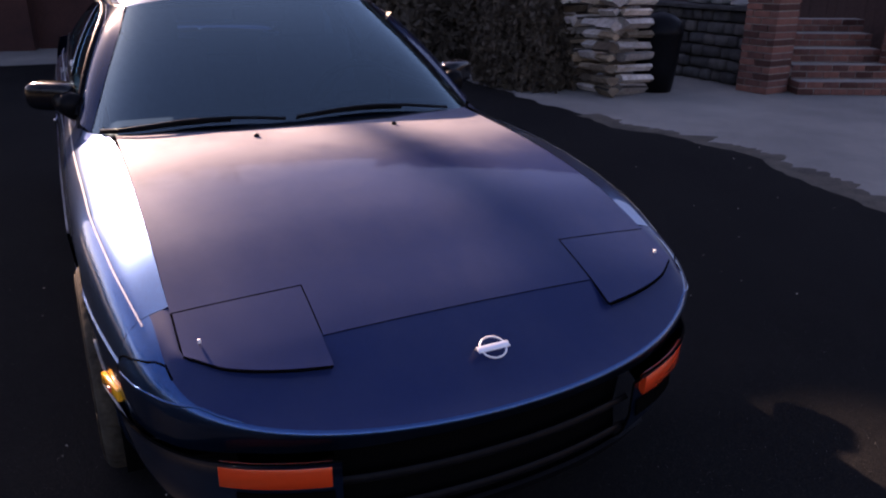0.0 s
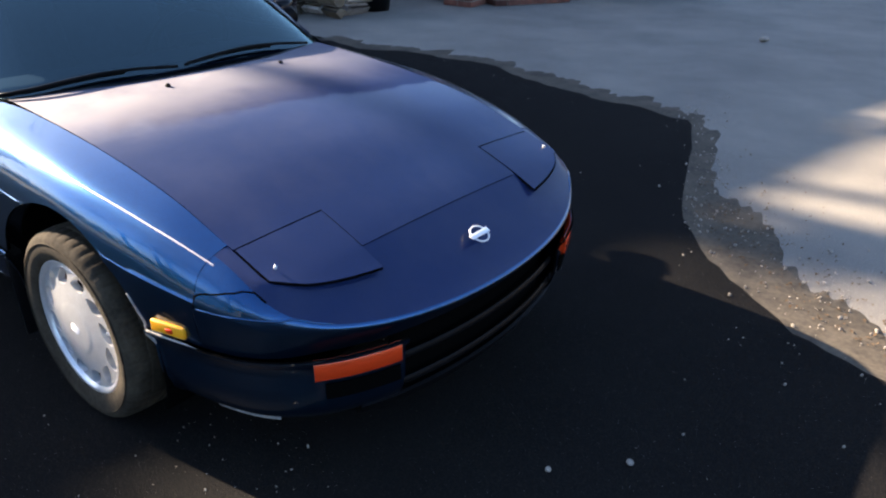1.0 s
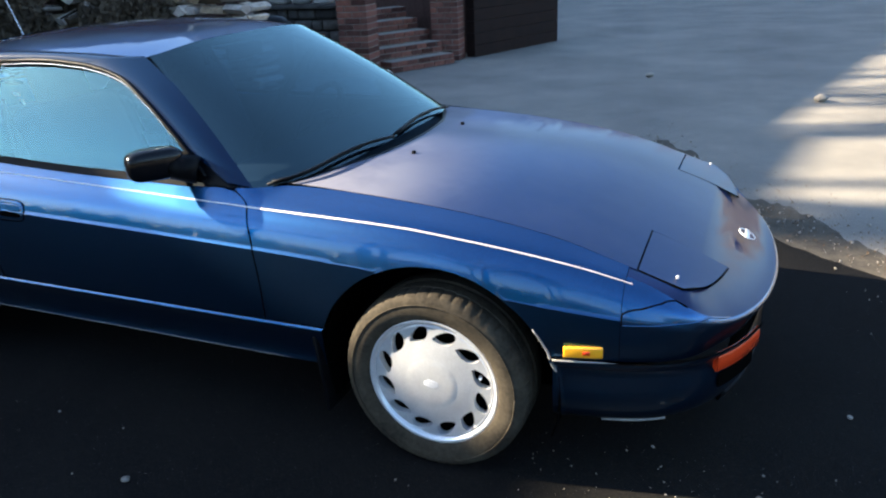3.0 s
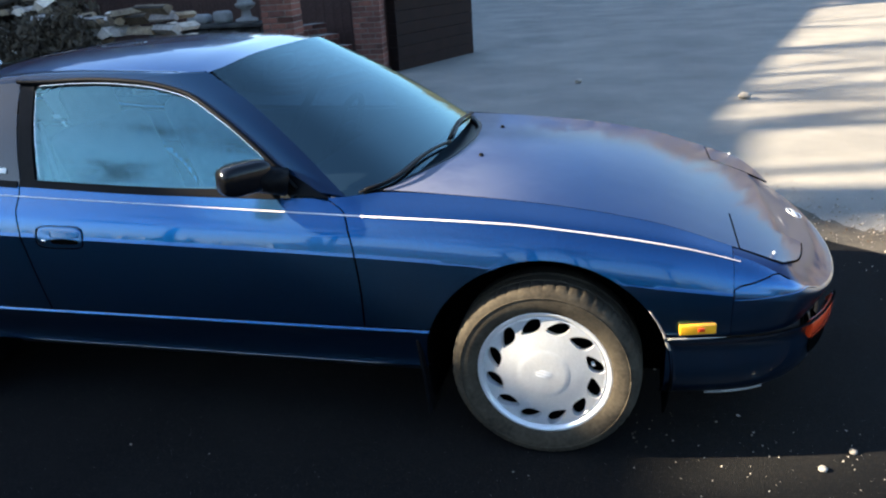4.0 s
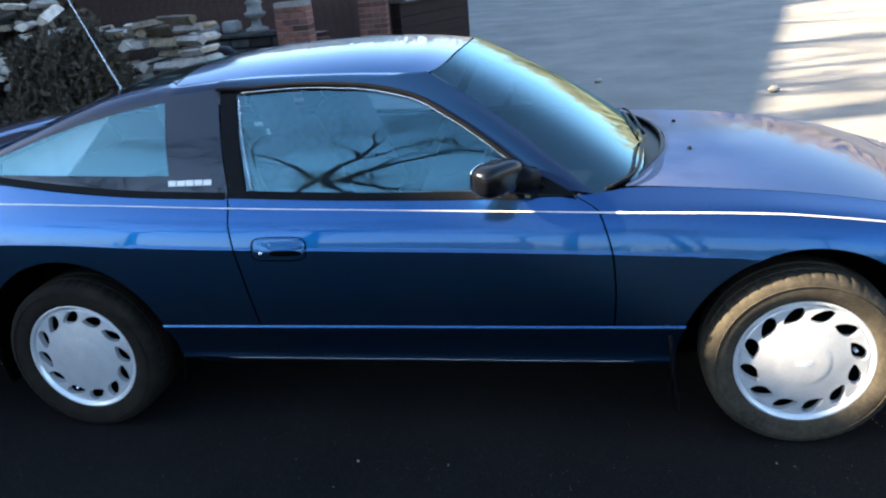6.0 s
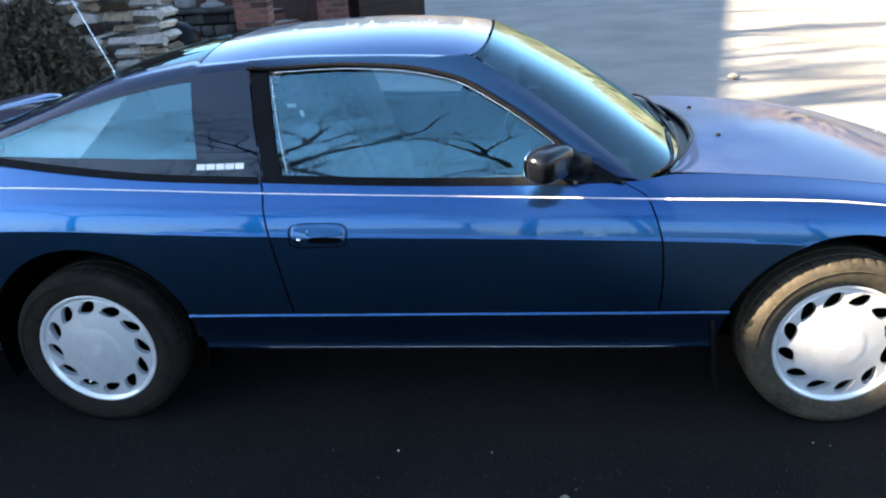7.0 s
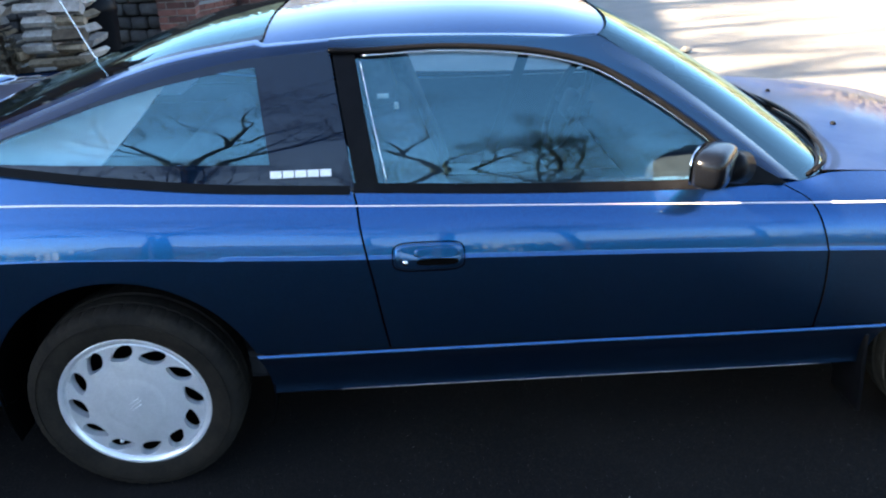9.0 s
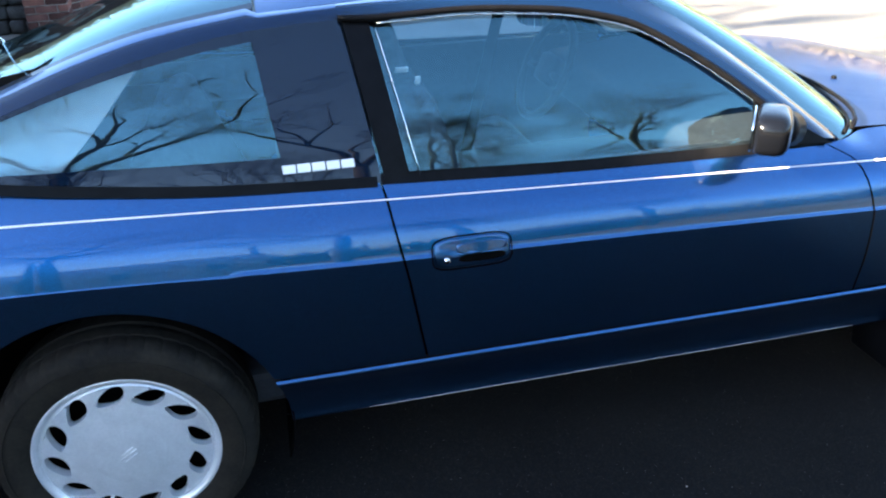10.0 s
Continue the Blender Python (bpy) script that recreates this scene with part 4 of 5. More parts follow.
# cabin inside
cab = box((-0.35, 0, 0.30), (1.9, 1.30, 0.10), 0.02)
part("cabin_floor", cab, DASH, car, smooth=False)
part("dashboard", box((0.50, 0, 0.745), (0.42, 1.30, 0.17), 0.05, Euler((0, radians(-6), 0)).to_matrix(), 3), DASH, car, "grey dashboard")
part("console", box((0.05, 0, 0.47), (0.9, 0.22, 0.30), 0.04), DASH, car)
part("parcel_shelf", box((-1.42, 0, 0.80), (0.7, 1.16, 0.03), 0.01), DASH, car)
for sg in (-1, 1):
    part("door_card", grid(lambda x, z: (x, sg * (0.70 - 0.02 * math.sin(9 * z)), z), lin(-0.82, 0.55, 12), lin(0.32, 0.85, 8), flip=sg < 0), DASH, car, solid=0.02)
    part("rear_side_panel", grid(lambda x, z: (x, sg * 0.69, z), lin(-1.55, -0.82, 8), lin(0.70, 0.86, 4), flip=sg < 0), DASH, car, solid=0.01)
    seat = part("front_seat", box((-0.12, sg * 0.36, 0.47), (0.50, 0.48, 0.16), 0.06, Euler((0, radians(-8), 0)).to_matrix(), 3), CLOTH, car, "grey cloth bucket seat")
    part("backrest", box((-0.42, sg * 0.36, 0.76), (0.15, 0.48, 0.56), 0.06, Euler((0, radians(-20), 0)).to_matrix(), 3), CLOTH, seat)
    part("headrest", box((-0.525, sg * 0.36, 1.085), (0.09, 0.24, 0.17), 0.04, Euler((0, radians(-16), 0)).to_matrix(), 3), CLOTH, seat)
    belt = tube([(-0.56, sg * 0.60, 1.06), (-0.53, sg * 0.62, 0.9), (-0.5, sg * 0.64, 0.5)], 0.012)
    part("seat_belt", belt, DASH, car)
    # Pale colour and slanted edge paint the light patch on the trim.
    part("side_trim", grid(lambda u, v: (-1.55 + (0.17 + 0.30 * v) * u, sg * (0.62 - 0.07 * v), 0.84 + (quarter_top(-1.55 + (0.17 + 0.30 * v) * u) - 0.02 - 0.84) * v), lin(0, 1, 12), lin(0, 1, 12)), PALE, car, "inner side trim, its pale colour standing for light", solid=0.01)
part("rear_seat", box((-1.05, 0, 0.62), (0.14, 1.1, 0.50), 0.05, Euler((0, radians(-22), 0)).to_matrix(), 3), CLOTH, car, "grey cloth rear seat")
wheel_pts = [Vector((0.20, 0.36, 0.80)) + Euler((0, radians(-66), 0)).to_matrix() @ Vector((0.185 * math.cos(a), 0.185 * math.sin(a), 0)) for a in lin(0, 2 * math.pi, 37)]
steer = part("steering_wheel", tube(wheel_pts, 0.015, 10), DASH, car, "grey steering wheel")
part("hub", box((0.215, 0.36, 0.795), (0.05, 0.16, 0.11), 0.02, Euler((0, radians(24), 0)).to_matrix()), DASH, steer)
for a in (0.2, math.pi - 0.2):
    part("spoke", tube([Vector((0.205, 0.36, 0.80)), Vector((0.20, 0.36, 0.80)) + Euler((0, radians(-66), 0)).to_matrix() @ Vector((0.0, 0.18 * math.cos(a), 0)) + Vector((0, 0, -0.02))], 0.014), DASH, steer)
part("column", tube([(0.22, 0.36, 0.79), (0.5, 0.36, 0.72)], 0.035, 10), DASH, steer)
part("shoulder_belt", grid(lambda t, v: (0.13 - 0.30 * t + 0.022 * v, 0.575 - 0.42 * t, 1.165 - 0.60 * t), lin(0, 1, 6), [-1, 1]), TRIM, car, "black shoulder belt slung from the door frame", solid=0.002)
part("belt_label", box((-0.505, -0.575, 1.075), (0.030, 0.003, 0.014), 0.001, Euler((radians(27), 0, 0)).to_matrix()), STRIPE, car, "small white label on the belt")
part("belt_label", box((-0.470, -0.585, 1.050), (0.012, 0.003, 0.022), 0.001, Euler((radians(27), 0, 0)).to_matrix()), STRIPE, car, "small white label on the belt")
part("headliner", box((-0.33, 0, 1.205), (0.86, 0.92, 0.012), 0.004), RECESS_SHADE, car, "dark headliner under the roof", smooth=False)
part("inner_mirror", box((0.12, 0, 1.165), (0.03, 0.22, 0.06), 0.012), TRIM, car)


# ---- wheels ----
def wheel_cover(parent):
    """A dished silver cover with twelve slanted openings."""
    r0, r1, n = 0.126, 0.181, 12
    depth = curve((0, -0.012), (0.05, -0.0105), (0.10, -0.006), (0.13, -0.002), (0.16, 0.001), (0.181, 0.002), (0.184, 0.005), (0.188, 0.005), (0.192, -0.003), (0.200, -0.007), (0.206, -0.004), (0.210, 0.008))
    bm = bmesh.new()
    place = lambda r, a: (r * math.cos(a), depth(r), r * math.sin(a))
    m = 32
    holes = []
    for s in range(n):
        mid = 2 * math.pi * (s + 0.5) / n
        half = math.pi / n
        inner, outer_v = [], []
        for k in range(m):
            t = 2 * math.pi * k / m
            # teardrop, slanted against the turn of the wheel
            px, py = math.cos(t), math.sin(t)
            hr = 0.154 - 0.011 * px + 0.0205 * py * (1 - 0.5 * px)
            ha = mid + half * 0.82 * px
            inner.append(bm.verts.new(place(hr, ha)))
            q = max(abs(px), abs(py))
            outer_v.append((0.5 * (r0 + r1) + 0.5 * (r1 - r0) * py / q, mid + half * px / q))
        outer_v = [bm.verts.new(place(*o)) for o in outer_v]
        back = [bm.verts.new(Vector(v.co) * 0.985 + Vector((0, 0.020, 0))) for v in inner]
        for k in range(m):
            j = (k + 1) % m
            bm.faces.new((outer_v[k], outer_v[j], inner[j], inner[k]))
            bm.faces.new((inner[k], inner[j], back[j], back[k]))
    steps = n * 8
    for radii in ([0.0005, 0.03, 0.06, 0.078, 0.080, 0.082, 0.1, 0.115, 0.1262, 0.1310], [r1, 0.184, 0.188, 0.190, 0.192, 0.196, 0.200, 0.203, 0.206, 0.208, 0.210]):
        rings = [[bm.verts.new((r * math.cos(2 * math.pi * k / steps), depth(r) - (0.0004 if r < 0.079 else 0) + (0.004 if r == 0.1310 else 0), r * math.sin(2 * math.pi * k / steps))) for k in range(steps)] for r in radii]
        for a, b in zip(rings, rings[1:]):
            for k in range(steps):
                bm.faces.new((a[k], a[(k + 1) % steps], b[(k + 1) % steps], b[k]))
    bmesh.ops.remove_doubles(bm, verts=bm.verts, dist=0.0008)
    bmesh.ops.recalc_face_normals(bm, faces=bm.faces)
    cover = part("wheel_cover", bm, ALLOY, parent, "dull silver wheel cover with twelve slanted openings", sharp=35)
    emblem = bmesh.new()
    for dx, dz, w in ((0.006, 0.0085, 0.036), (0.0, 0.0, 0.046), (-0.006, -0.0085, 0.036)):
        add_box(emblem, (dx, -0.0125, dz), (w, 0.0028, 0.0036), 0.001, Euler((0, radians(14), 0)).to_matrix())
    part("cover_emblem", emblem, ALLOY, parent, "raised emblem as plain slanted bars").location = (0, -0.084, 0)
    part("valve", tube([(0.147, -0.062, 0.034), (0.150, -0.078, 0.035)], [0.006, 0.005], 8), BADGE, parent, "pale tyre valve cap")
    return cover


def road_wheel(rubber, tyre_label):
    base = new("wheel")
    base.parent = car
    base["label"] = "black tyre on a steel wheel with silver cover"
    prof = [(0.196, -0.070), (0.204, -0.088), (0.222, -0.098), (0.250, -0.103), (0.276, -0.100), (0.290, -0.092), (0.298, -0.080), (0.302, -0.050), (0.3005, -0.048), (0.3005, -0.042), (0.3035, -0.040), (0.304, -0.012), (0.297, -0.010), (0.297, 0.010), (0.304, 0.012), (0.3035, 0.040), (0.302, 0.06), (0.298, 0.080), (0.276, 0.1), (0.204, 0.088), (0.196, 0.07)]
    prof = [(r if r < 0.25 else 0.25 + (r - 0.25) * 0.86, y) for r, y in prof]
    bm = lathe(prof, 240)
    bm.verts.ensure_lookup_table()
    for i, (r, y) in enumerate(prof):
        if r > 0.283 and abs(y) > 0.03:
            for k in range(240):
                if k % 5 == 0:
                    v = bm.verts[i * 240 + k]
                    v.co.x *= 0.988
                    v.co.z *= 0.988
    part("tyre", bm, rubber, base, tyre_label, sharp=40)
    part("sidewall_ring", tube([(0.262 * math.cos(a), -0.1035, 0.262 * math.sin(a)) for a in lin(0, 2 * math.pi, 61)], 0.002, 4), rubber, base)
    part("rim", lathe([(0.0005, -0.02), (0.10, -0.02), (0.17, -0.03), (0.198, -0.06), (0.203, -0.085), (0.198, -0.06), (0.196, 0.08)], 48), RECESS_SHADE, base)
    cover = wheel_cover(base)
    cover.location = (0, -0.084, 0)
    cover.scale = (1.025, 1, 1.025)
    return base


# Front and rear tyres differ only by sun and shade put into the rubber.
wheel = road_wheel(SUNLIT_RUBBER, "worn tyre tinted tan for the sun on it")
rear_wheel = road_wheel(RUBBER, "worn black tyre")
rear_wheel.matrix_world = pose(-AXLE, -0.715, HUB_Z, 0, 130, 0)
wheel.location = (AXLE, -0.715, HUB_Z)
copy_thing(wheel, pose(AXLE, 0.715, HUB_Z, 0, 0, 180))
copy_thing(rear_wheel, pose(-AXLE, 0.715, HUB_Z, 0, 40, 180))


# ---- the yard behind the car ----
def brick_run(parent, origin, along, length, height, depth, course=0.076, size=0.215, seed=0, proud=0.012):
    """Courses of separate bricks over a mortar core, along a direction."""
    r = random.Random(seed)
    d = Vector((*along, 0)).normalized()
    turn = Matrix.Rotation(math.atan2(d.y, d.x), 4, "Z")
    n = Vector((-d.y, d.x, 0))
    core = box((0, 0, height / 2), (length - 2 * proud, depth - 2 * proud, height - 0.004))
    bmesh.ops.transform(core, matrix=Matrix.Translation(Vector(origin) + d * length / 2) @ turn, verts=core.verts)
    part("mortar", core, MORTAR, parent, smooth=False)
    meshes = {}

    def brick(w, dep):
        key = (round(w, 3), round(dep, 3))
        if key not in meshes:
            bm = box((0, 0, 0), (w, dep, course - 0.012), 0.004, None, 1)
            me = bpy.data.meshes.new("brick")
            bm.to_mesh(me)
            bm.free()
            me.materials.append(BRICK)
            meshes[key] = me
        return meshes[key]
    for c in range(int(height / course)):
        cols = max(1, round(length / size))
        w = length / cols
        edges = [i * w for i in range(cols + 1)]
        if c % 2:
            edges = [0] + [e + w / 2 for e in edges[:-1]] + [length]
        for a, b in zip(edges, edges[1:]):
            ob = new("brick", brick(b - a - 0.010, depth))
            ob.parent = parent
            jog = Vector((r.gauss(0, 0.0012), r.gauss(0, 0.0012), 0))
            ob.matrix_basis = Matrix.Translation(Vector(origin) + d * ((a + b) / 2) + Vector((0, 0, (c + 0.5) * course)) + jog) @ turn


for origin, along, ht in (((-3.17, 6.55, 0), (1, 0.12), 1.27), ((-2.54, 8.16, 0), (1, 0.12), 1.24)):
    col = thing("brick_pillar", "weathered red brick gate pillar with pale mortar", "pillar", "brick pillars at the steps")
    brick_run(col, origin, along, 0.42, ht, 0.40, seed=int(origin[1] * 10))
steps = thing("brick_steps", "worn red brick steps between two pillars", "steps")
for i in range(5):
    a = Vector((-2.70 - 0.26 * i, 6.78 + 0.17 * i, 0))
    brick_run(steps, (a.x, a.y, 0.0), (0.52, 1.05), 1.15, 0.152 * (i + 1), 0.26, size=0.19, seed=30 + i)

# dark timber retaining wall beside the pillar
wall = thing("retaining_wall", "low dark-stained timber retaining wall beside the driveway", "wall")
p0, p1 = Vector((-2.06, 8.40, 0)), Vector((-1.33, 10.52, 0))
ang = math.atan2(p1.y - p0.y, p1.x - p0.x)
for i in range(6):
    h = 0.175
    bm = box((p0 + p1) / 2 + Vector((0, 0, h * (i + 0.5))), ((p1 - p0).length, 0.16, h - 0.003), 0.004, Euler((0, 0, ang)).to_matrix())
    part("timber", bm, WALL_DARK, wall, smooth=False)
part("coping", box((p0 + p1) / 2 + Vector((0, 0, 1.06)), ((p1 - p0).length + 0.05, 0.22, 0.035), 0.008, Euler((0, 0, ang)).to_matrix()), WALL_DARK, wall, smooth=False)

# low stone wall left of the pillars, with a dark opening
stone_wall = thing("stone_wall", "low dry stone garden wall with a flat ledge", "wall")
rs = random.Random(11)
for row in range(6):
    x = -5.0
    while x < -3.15:
        w = rs.uniform(0.16, 0.34)
        bm = box((x + w / 2, 6.75 + 0.25 * (x + 5.0) * 0 + rs.gauss(0, 0.012), 0.075 + 0.145 * row), (w - 0.015, 0.30, 0.132), 0.022, Euler((0, 0, rs.gauss(0, 0.03))).to_matrix(), 1)
        part("stone", bm, DARK_STONE, stone_wall)
        x += w
part("ledge", box((-4.05, 6.74, 0.90), (1.95, 0.38, 0.055), 0.012), DARK_STONE, stone_wall)

# garden ornament on the ledge, a plain shape
orn = lathe([(0.0005, 0), (0.15, 0), (0.15, 0.04), (0.07, 0.07), (0.055, 0.16), (0.13, 0.20), (0.14, 0.24), (0.10, 0.25), (0.09, 0.34), (0.12, 0.36), (0.06, 0.42), (0.0005, 0.45)], 20)
bmesh.ops.rotate(orn, matrix=Matrix.Rotation(radians(90), 3, "X"), verts=orn.verts)
ob = tagged(part("garden_ornament", orn, STONE), "grey weathered stone garden ornament on the wall ledge", "ornament")
ob.location = (-3.55, 6.74, 0.928)
for x, w, h in ((-4.25, 0.30, 0.13), (-3.90, 0.22, 0.16)):
    ob = tagged(part("ledge_stone", box((0, 0, h / 2), (w, 0.22, h), 0.05, None, 3), STONE), "loose pale rounded stone resting on the ledge", "stone", "stones on the ledge")
    ob.location = (x, 6.74, 0.928)

# dark tub beside the firewood
tub = lathe([(0.0005, 0.0), (0.21, 0.0), (0.25, 0.30), (0.27, 0.62), (0.285, 0.64), (0.285, 0.68), (0.25, 0.78), (0.16, 0.86), (0.0005, 0.89)], 28)
bmesh.ops.rotate(tub, matrix=Matrix.Rotation(radians(90), 3, "X"), verts=tub.verts)
ob = tagged(part("planter_tub", tub, TRIM), "tall black tub with a domed lid beside the firewood", "tub")
ob.location = (-3.55, 5.45, 0.0)


def split_log(length, seed):
    """A wedge of split firewood, lying along x."""
    r = random.Random(seed)
    radius = r.uniform(0.060, 0.125)
    cut = r.choice((90, 120, 170))
    ring = [(0, 0)] + [(radius * math.cos(radians(a)), radius * math.sin(radians(a))) for a in lin(90 - cut / 2, 90 + cut / 2, 6)]
    bm = bmesh.new()
    ends = [[bm.verts.new((s * length / 2, y * r.uniform(0.92, 1.08), z * r.uniform(0.92, 1.08) - radius * 0.5)) for y, z in ring] for s in (-1, 1)]
    bm.faces.new(ends[0])
    bm.faces.new(ends[1][::-1])
    for k in range(7):
        bm.faces.new((ends[0][k], ends[1][k], ends[1][(k + 1) % 7], ends[0][(k + 1) % 7]))
    bmesh.ops.recalc_face_normals(bm, faces=bm.faces)
    me = bpy.data.meshes.new("log")
    bm.to_mesh(me)
    bm.free()
    me.materials.append(WOOD_BROWN if seed % 5 in (1, 3) else WOOD_END)
    me.materials.append(BARK)
    for f in me.polygons:
        f.material_index = 1 if abs(f.normal.x) < 0.5 and 0.03 < f.center.z and f.index % 2 else 0
    return me


LOGS = [split_log(0.36 + 0.03 * (s % 4), s) for s in range(12)]


def stack(label, origin, ang, length, courses, crib, seed):
    """A stack of split firewood: two columns laid lengthwise at its end, logs laid across behind."""
    r = random.Random(seed)
    base = thing("firewood_stack", label, "firewood", "firewood stacks", origin)
    base.rotation_euler = (0, 0, ang)

    def put(x, y, z, turn, roll, size=1.0):
        ob = new("log", r.choice(LOGS))
        ob.parent = base
        ob.matrix_basis = Matrix.Translation((x + r.gauss(0, 0.012), y + r.gauss(0, 0.015), z)) @ Euler((radians(roll), r.gauss(0, 0.03 if crib else 0.14), turn + r.gauss(0, 0.08 if crib else 0.40))).to_matrix().to_4x4() @ Matrix.Diagonal((size, 1, 1, 1))
    for c in range(courses):
        z = 0.060 + 0.120 * c
        if crib:
            for k in (-1, 1):
                put(length - 0.31 + 0.15 * k + r.gauss(0, 0.015), -0.12, z, 0, r.choice((0, 180)), 0.68)
                put(length - 0.31 + 0.14 * k, 0.26, z, math.pi / 2, r.choice((0, 180)))
        lim = length - (0.66 if crib else 0.0)
        top = courses * (0.8 + 0.2 * math.sin(seed + c))
        n = int(lim / 0.13)
        for k in range(n):
            if (c > top and r.random() < 0.5) or r.random() < (0.2 if crib else 0.42):
                continue
            put(0.07 + k * 0.13 + (0.06 if c % 2 else 0), r.gauss(0, 0.03), z, math.pi / 2, r.choice((0, 180, 30)))
    return base


stack("grey split firewood stacked in short columns beside the drive", (-5.1, 4.85, 0), -0.06, 1.85, 10, True, 5)
stack("pale split firewood in a leaning stack under the trees", (-7.75, 5.6, 0), 0.10, 1.95, 13, False, 9)
rl = random.Random(21)
for i in range(7):
    ob = new("log", LOGS[3 * i % 12])
    tagged(ob, "loose split log thrown on top of the pile", "log", "loose logs on the pile")
    ob.matrix_basis = Matrix.Translation((-5.0 + 0.24 * i, 4.75 + rl.uniform(-0.1, 0.12), 1.13 + rl.uniform(-0.02, 0.10))) @ Euler((rl.uniform(-0.3, 0.3), rl.uniform(-0.15, 0.15), rl.uniform(-0.5, 0.5))).to_matrix().to_4x4()


def brush_heap(name, label, centre, size, count, seed, leaf=0.05):
    """A heap of twigs and dry leaves with a ragged outline."""
    r = random.Random(seed)
    verts, faces = [], []
    for _ in range(count):
        while True:
            p = Vector((r.uniform(-1, 1), r.uniform(-1, 1), r.uniform(0, 1)))
            d = p.length + 0.22 * noise.noise(p * 2.6 + Vector((seed, 0, 0)))
            if 0.55 < d < 1.0:
                break
        c = Vector((centre[0] + p.x * size[0], centre[1] + p.y * size[1], centre[2] + p.z * size[2]))
        q = Euler((r.random() * 6.3, r.random() * 6.3, r.random() * 6.3)).to_matrix()
        s = leaf * r.uniform(0.5, 1.5)
        i = len(verts)
        for a, b in ((-1, 0), (0, -0.45), (1, 0), (0, 0.45)):
            verts.append(c + q @ Vector((a * s, b * s, 0.15 * s * (a * a))))
        faces.append((i, i + 1, i + 2, i + 3))
    me = bpy.data.meshes.new(name)
    me.from_pydata(verts, [], faces)
    me.materials.append(LEAF)
    return tagged(new(name, me), label, "bush", kind="stuff")


brush_heap("brush_heap", "dark heap of dry leaves and twigs before the firewood", (-4.66, 4.30, 0.0), (0.86, 0.55, 1.34), 12500, 3, 0.036)
brush_heap("brush_heap", "dark evergreen scrub behind the firewood stacks", (-6.9, 6.4, 0.0), (1.5, 0.8, 1.9), 5200, 8, 0.07)
brush_heap("brush_heap", "dark bare shrub standing before the pale firewood", (-7.35, 4.95, 0.0), (0.75, 0.4, 1.60), 4600, 17, 0.055)
brush_heap("brush_heap", "dark dry undergrowth along the house", (-8.2, 4.0, 0.0), (1.5, 1.2, 1.2), 4500, 13, 0.07)

# ---- houses ----
def house(label, centre, size, ang, roof_h, mat, cols, eave=0.4, group=""):
    base = thing("house", label, "house", group, (centre[0], centre[1], 0))
    base.rotation_euler = (0, 0, ang)
    lx, ly, h = size
    part("wall", box((0, 0, h / 2), (lx, ly, h)), mat, base, smooth=False)
    roof_bm = bmesh.new()
    a, b = lx / 2 + eave, ly / 2 + eave
    lo = [roof_bm.verts.new(v) for v in ((-a, -b, h), (a, -b, h), (a, b, h), (-a, b, h))]
    hi = [roof_bm.verts.new(v) for v in ((0, -b, h + roof_h), (0, b, h + roof_h))]
    for f in ((lo[3], lo[2], lo[1], lo[0]), (lo[1], lo[2], hi[1], hi[0]), (lo[3], lo[0], hi[0], hi[1]), (lo[0], lo[1], hi[0]), (lo[2], lo[3], hi[1])):
        roof_bm.faces.new(f)
    part("roof", roof_bm, ROOF, base, smooth=False)
    for s in (-1, 1):
        for k in range(cols):
            y = -ly / 2 + ly * (k + 0.5) / cols
            for z in ((1.6,) if h < 4 else (1.6, 4.2)):
                win = part("window", box((s * (lx / 2 + 0.02), y, z), (0.08, 1.1, 1.3), 0.01), PALE, base)
                part("pane", box((s * (lx / 2 + 0.05), y, z), (0.05, 0.94, 1.14)), GLOSS_BLACK, win)
    return base


house("two-storey brown-red house casting the long shade", (-13.5, 6.85), (8.0, 14.8, 5.2), -0.256, 3.9, SIDING, 3)
# Unseen wing, sized to bend the shade edge beside the car.
house("unseen brown-red wing added to throw the shade near the car", (-15.6, -3.7), (8.0, 6.8, 5.2), -0.178, 3.9, SIDING, 2)
house("pale distant house seen across the lawn", (-9.0, -38.0), (9.0, 13.0, 3.2), 1.45, 2.6, PALE, 3)
house("low distant garage across the road", (14.0, -42.0), (8.0, 10.0, 2.8), 1.6, 2.0, SIDING, 2)


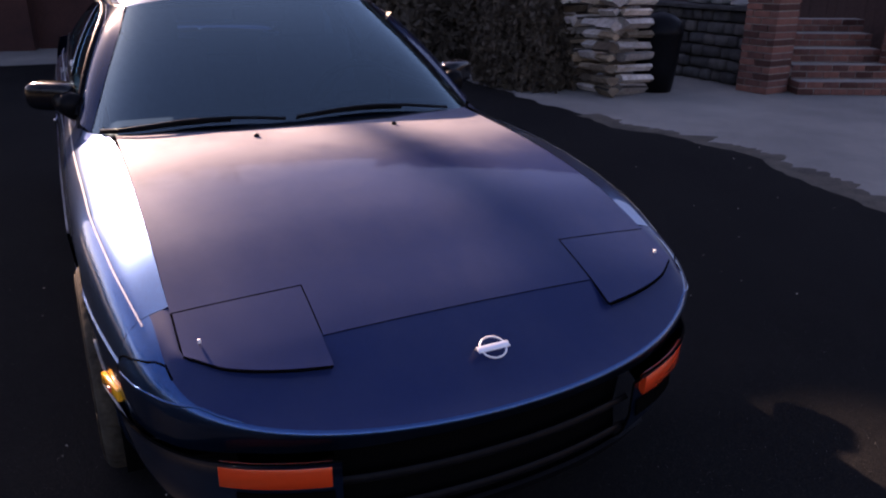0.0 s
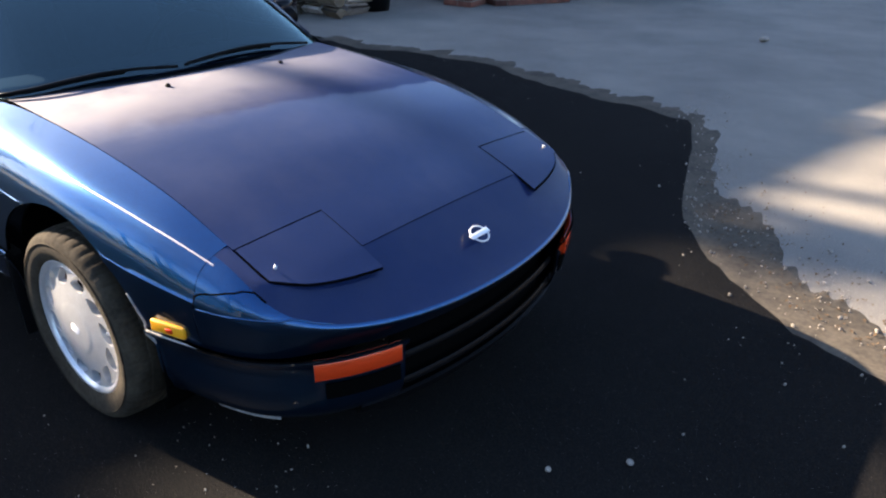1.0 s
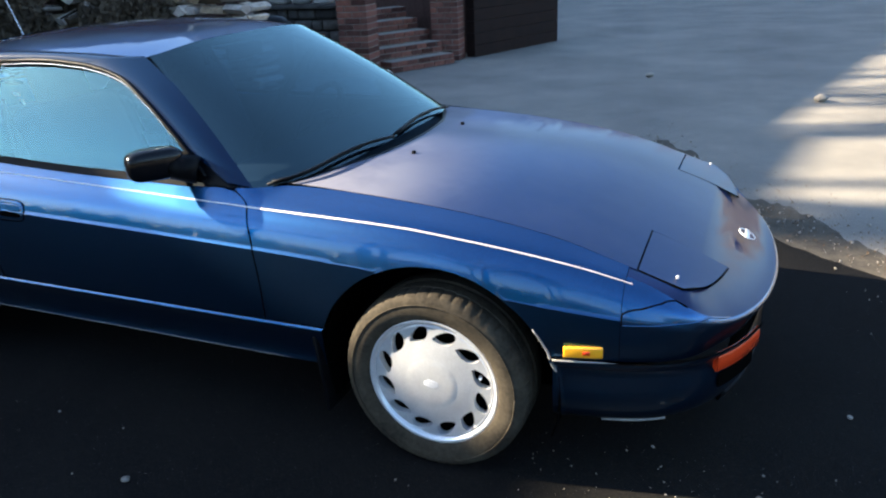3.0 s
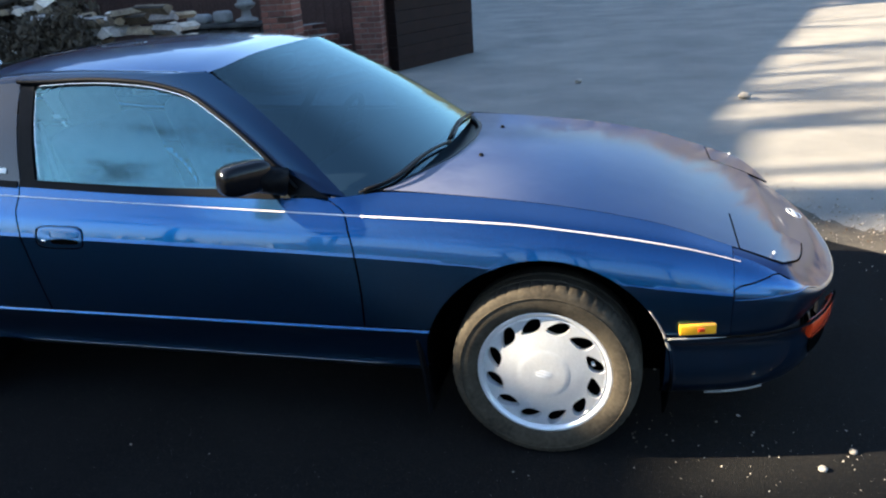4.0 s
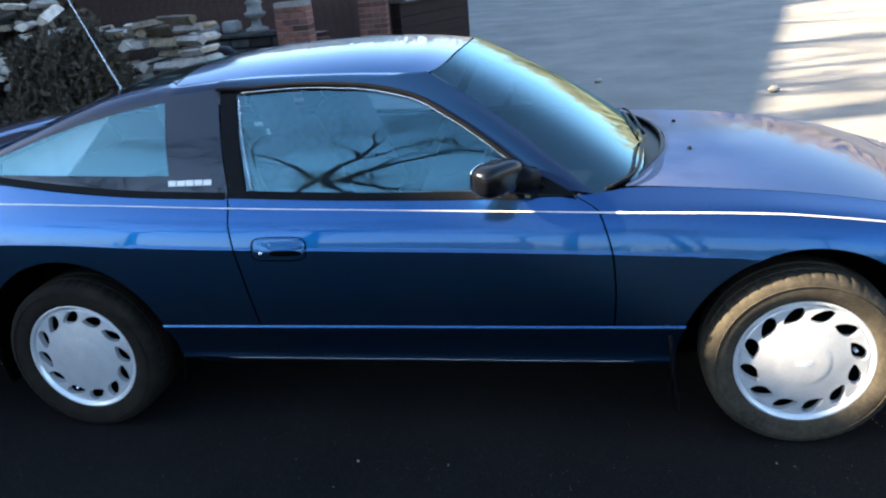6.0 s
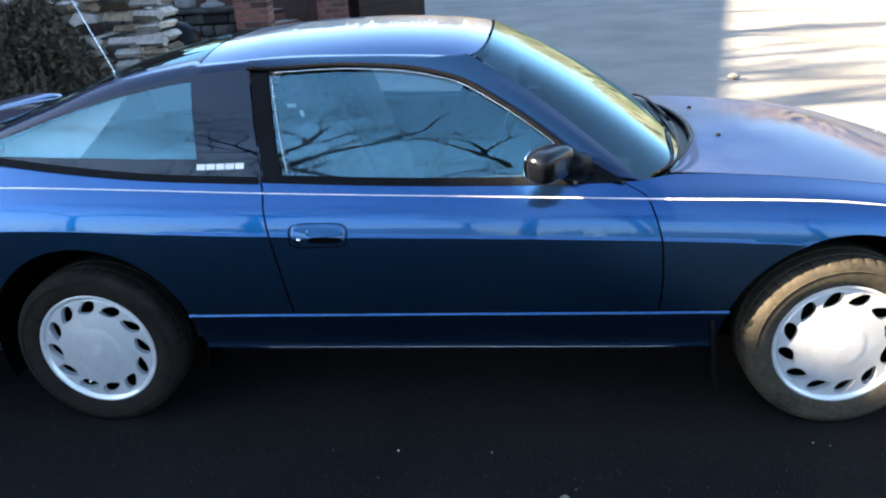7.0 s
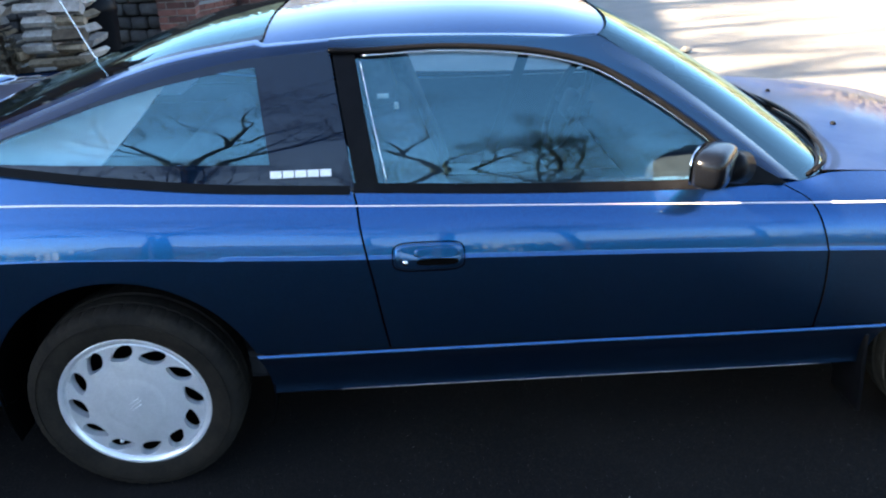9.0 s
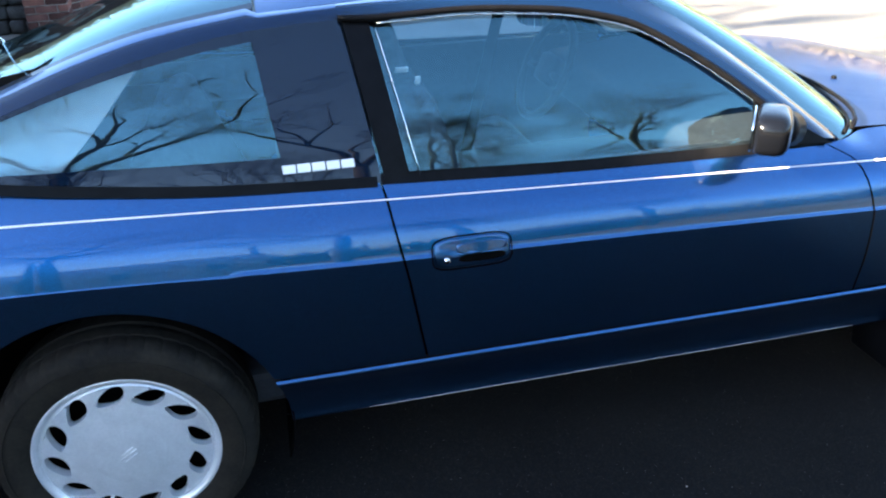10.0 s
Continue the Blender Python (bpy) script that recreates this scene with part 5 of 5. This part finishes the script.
# ---- trees ----
def bare_tree(label, at, height, fork, seed, lean=0.0, depth=5, stout=0.017, spread=0.5):
    """A leafless tree: tapered trunk, forking limbs and fine twigs."""
    r = random.Random(seed)
    base = thing("tree", label, "tree", "bare trees", at)
    trunk, limbs, twigs = bmesh.new(), bmesh.new(), bmesh.new()
    r0 = height * stout

    def grow(bm, p, d, length, rad, level):
        n = 7 if level < 3 else (4 if level < 5 else 3)
        pts, rads = [p.copy()], [rad]
        bend = Vector((r.gauss(0, 0.05), r.gauss(0, 0.05), 0.05))
        for i in range(n):
            if r.random() < 0.35:
                bend = Vector((r.gauss(0, 0.09), r.gauss(0, 0.09), r.gauss(0.07, 0.06)))
            d = (d + bend + Vector((r.gauss(0, 0.13), r.gauss(0, 0.13), r.gauss(0, 0.11)))).normalized()
            p = p + d * length / n
            pts.append(p.copy())
            rads.append(max(0.006, rad * (1 - 0.55 * (i + 1) / n)))
        tube(pts, rads, 8 if level < 2 else (5 if level < 3 else 3), bm)
        if level >= depth:
            return
        for k in range(4 if depth > 4 else 3):
            i = n if k == 0 else min(n, max(2, round(n * (0.30 + 0.17 * k + r.uniform(-0.08, 0.08)))))
            tilt_by = r.uniform(0.15, 0.45) if k == 0 else r.uniform(0.55, 1.05)
            side = d.orthogonal().normalized()
            side.rotate(Matrix.Rotation(r.uniform(0, 2 * math.pi), 3, d))
            nd = (d * math.cos(tilt_by) + side * math.sin(tilt_by)).normalized()
            if nd.z < -0.1:
                nd.z *= -0.4
            grow(limbs if level < 2 else twigs, pts[i], nd, length * r.uniform(0.50, 0.78), rads[i] * (0.97 if k == 0 else r.uniform(0.55, 0.85)), level + 1)
    tube([(0, 0, -0.1), (0, 0, 0.3), (lean * 0.5, 0.1, fork * 0.5), (lean, 0.0, fork)], [r0 * 1.5, r0 * 1.15, r0, r0 * 0.85], 12, trunk)
    for k in range(3):
        a = 2.1 * k + r.uniform(-0.4, 0.4)
        grow(limbs, Vector((lean, 0, fork - 0.1)), Vector((math.cos(a) * spread, math.sin(a) * spread, 0.9)).normalized(), (height - fork) * 0.44, r0 * r.uniform(0.45, 0.66), 1)
    part("trunk", trunk, BARK, base)
    part("limbs", limbs, BARK, base)
    part("twigs", twigs, BARK, base)
    return base


TREE_LABEL = "tall leafless oak with dark spreading limbs"
for i, (x, y, h, f) in enumerate(((-6.4, -17.0, 20.5, 7.7), (0.3, -17.0, 16, 6.4), (3.8, -17.7, 13, 6.0), (-2.5, -38, 19, 9.0), (13.0, -27, 18, 9.0), (-19, -29, 18, 9.0), (8.5, -40, 20, 9.0), (-12.5, -33, 20, 9.0))):
    bare_tree(TREE_LABEL, (x, y, -0.05), h, f, 40 + i, 0.4 * math.sin(i * 2.1), 4 if i == 1 else 6, 0.0135, 0.55)

# Unseen trees, placed to throw trunk stripes over driveway and hood.
for i, (x, y, h, f) in enumerate(((-23, -5.15, 18, 15.5), (-24, -3.2, 17, 13), (-22.5, -2.3, 14.5, 11), (-25, -0.6, 18, 14), (-23, 1.2, 16, 12), (-24, 3.4, 18, 13), (-22, 5.2, 15, 11), (-25, 7.4, 18, 14), (-24, -7.0, 16, 12), (-25, -4.2, 20, 16), (-21.5, -1.4, 16, 12.5))):
    bare_tree("unseen slim bare tree added for its trunk shadow", (x, y, -0.05), h, f, 90 + i, 0.8 * math.sin(i * 1.7), 3, 0.013)

# Out of view; added only to block the sun from the far driveway.
brush_heap("shade_belt", "unseen leafy belt added to shade the far driveway", (-22.5, 24.5, 0.0), (2.4, 20.0, 17.0), 11000, 29, 0.8)

# far woods on the horizon, all round
def far_woods(label, a0, a1, count, low, high, width, mat, seed):
    """A belt of bare trunks and boughs, far off."""
    rw = random.Random(seed)
    vw, fw = [], []
    for i in range(count):
        a, d, h = rw.uniform(a0, a1), rw.uniform(70, 95), rw.uniform(low, high)
        c = Vector((d * math.cos(a), d * math.sin(a), 0))
        side = Vector((-math.sin(a), math.cos(a), 0))
        for k in range(9):
            lean = rw.uniform(-0.5, 0.5)
            b = c + side * rw.uniform(-2, 2)
            tip = b + side * lean * h * 0.5 + Vector((0, 0, h * rw.uniform(0.6, 1.0)))
            j = len(vw)
            vw.extend((b - side * width, b + side * width, tip))
            fw.append((j, j + 1, j + 2))
    me = bpy.data.meshes.new("far_woods")
    me.from_pydata(vw, [], fw)
    me.materials.append(mat)
    return tagged(new("far_woods", me), label, "woods", kind="stuff")


far_woods("bare grey winter woods along the horizon", radians(160), radians(380), 560, 6, 13, 0.22, BARK, 77)
# Unseen belt, added so roof and glass mirror a cream horizon.
far_woods("unseen woods coloured pale for a sunlit mirror image", radians(20), radians(160), 700, 9, 17, 0.40, SUNLIT_WOODS, 78)


# dark board fence closing the yard behind the firewood
fence = thing("board_fence", "dark red-brown board fence behind the firewood", "fence")
board = box((0, 0, 0.9), (0.1435, 0.022, 1.8), 0.003, None, 1)
board_me = bpy.data.meshes.new("board")
board.to_mesh(board_me)
board.free()
board_me.materials.append(FENCE_BOARD)
rf = random.Random(4)
for i in range(57):
    ob = new("board", board_me)
    ob.parent = fence
    ob.matrix_basis = Matrix.Translation((-10.2 + 0.145 * i, 8.9 + rf.gauss(0, 0.003), rf.gauss(0, 0.012)))
for z in (0.4, 1.5):
    part("rail", box((-6.1, 8.95, z), (8.2, 0.05, 0.09), 0.005), WALL_DARK, fence, smooth=False)
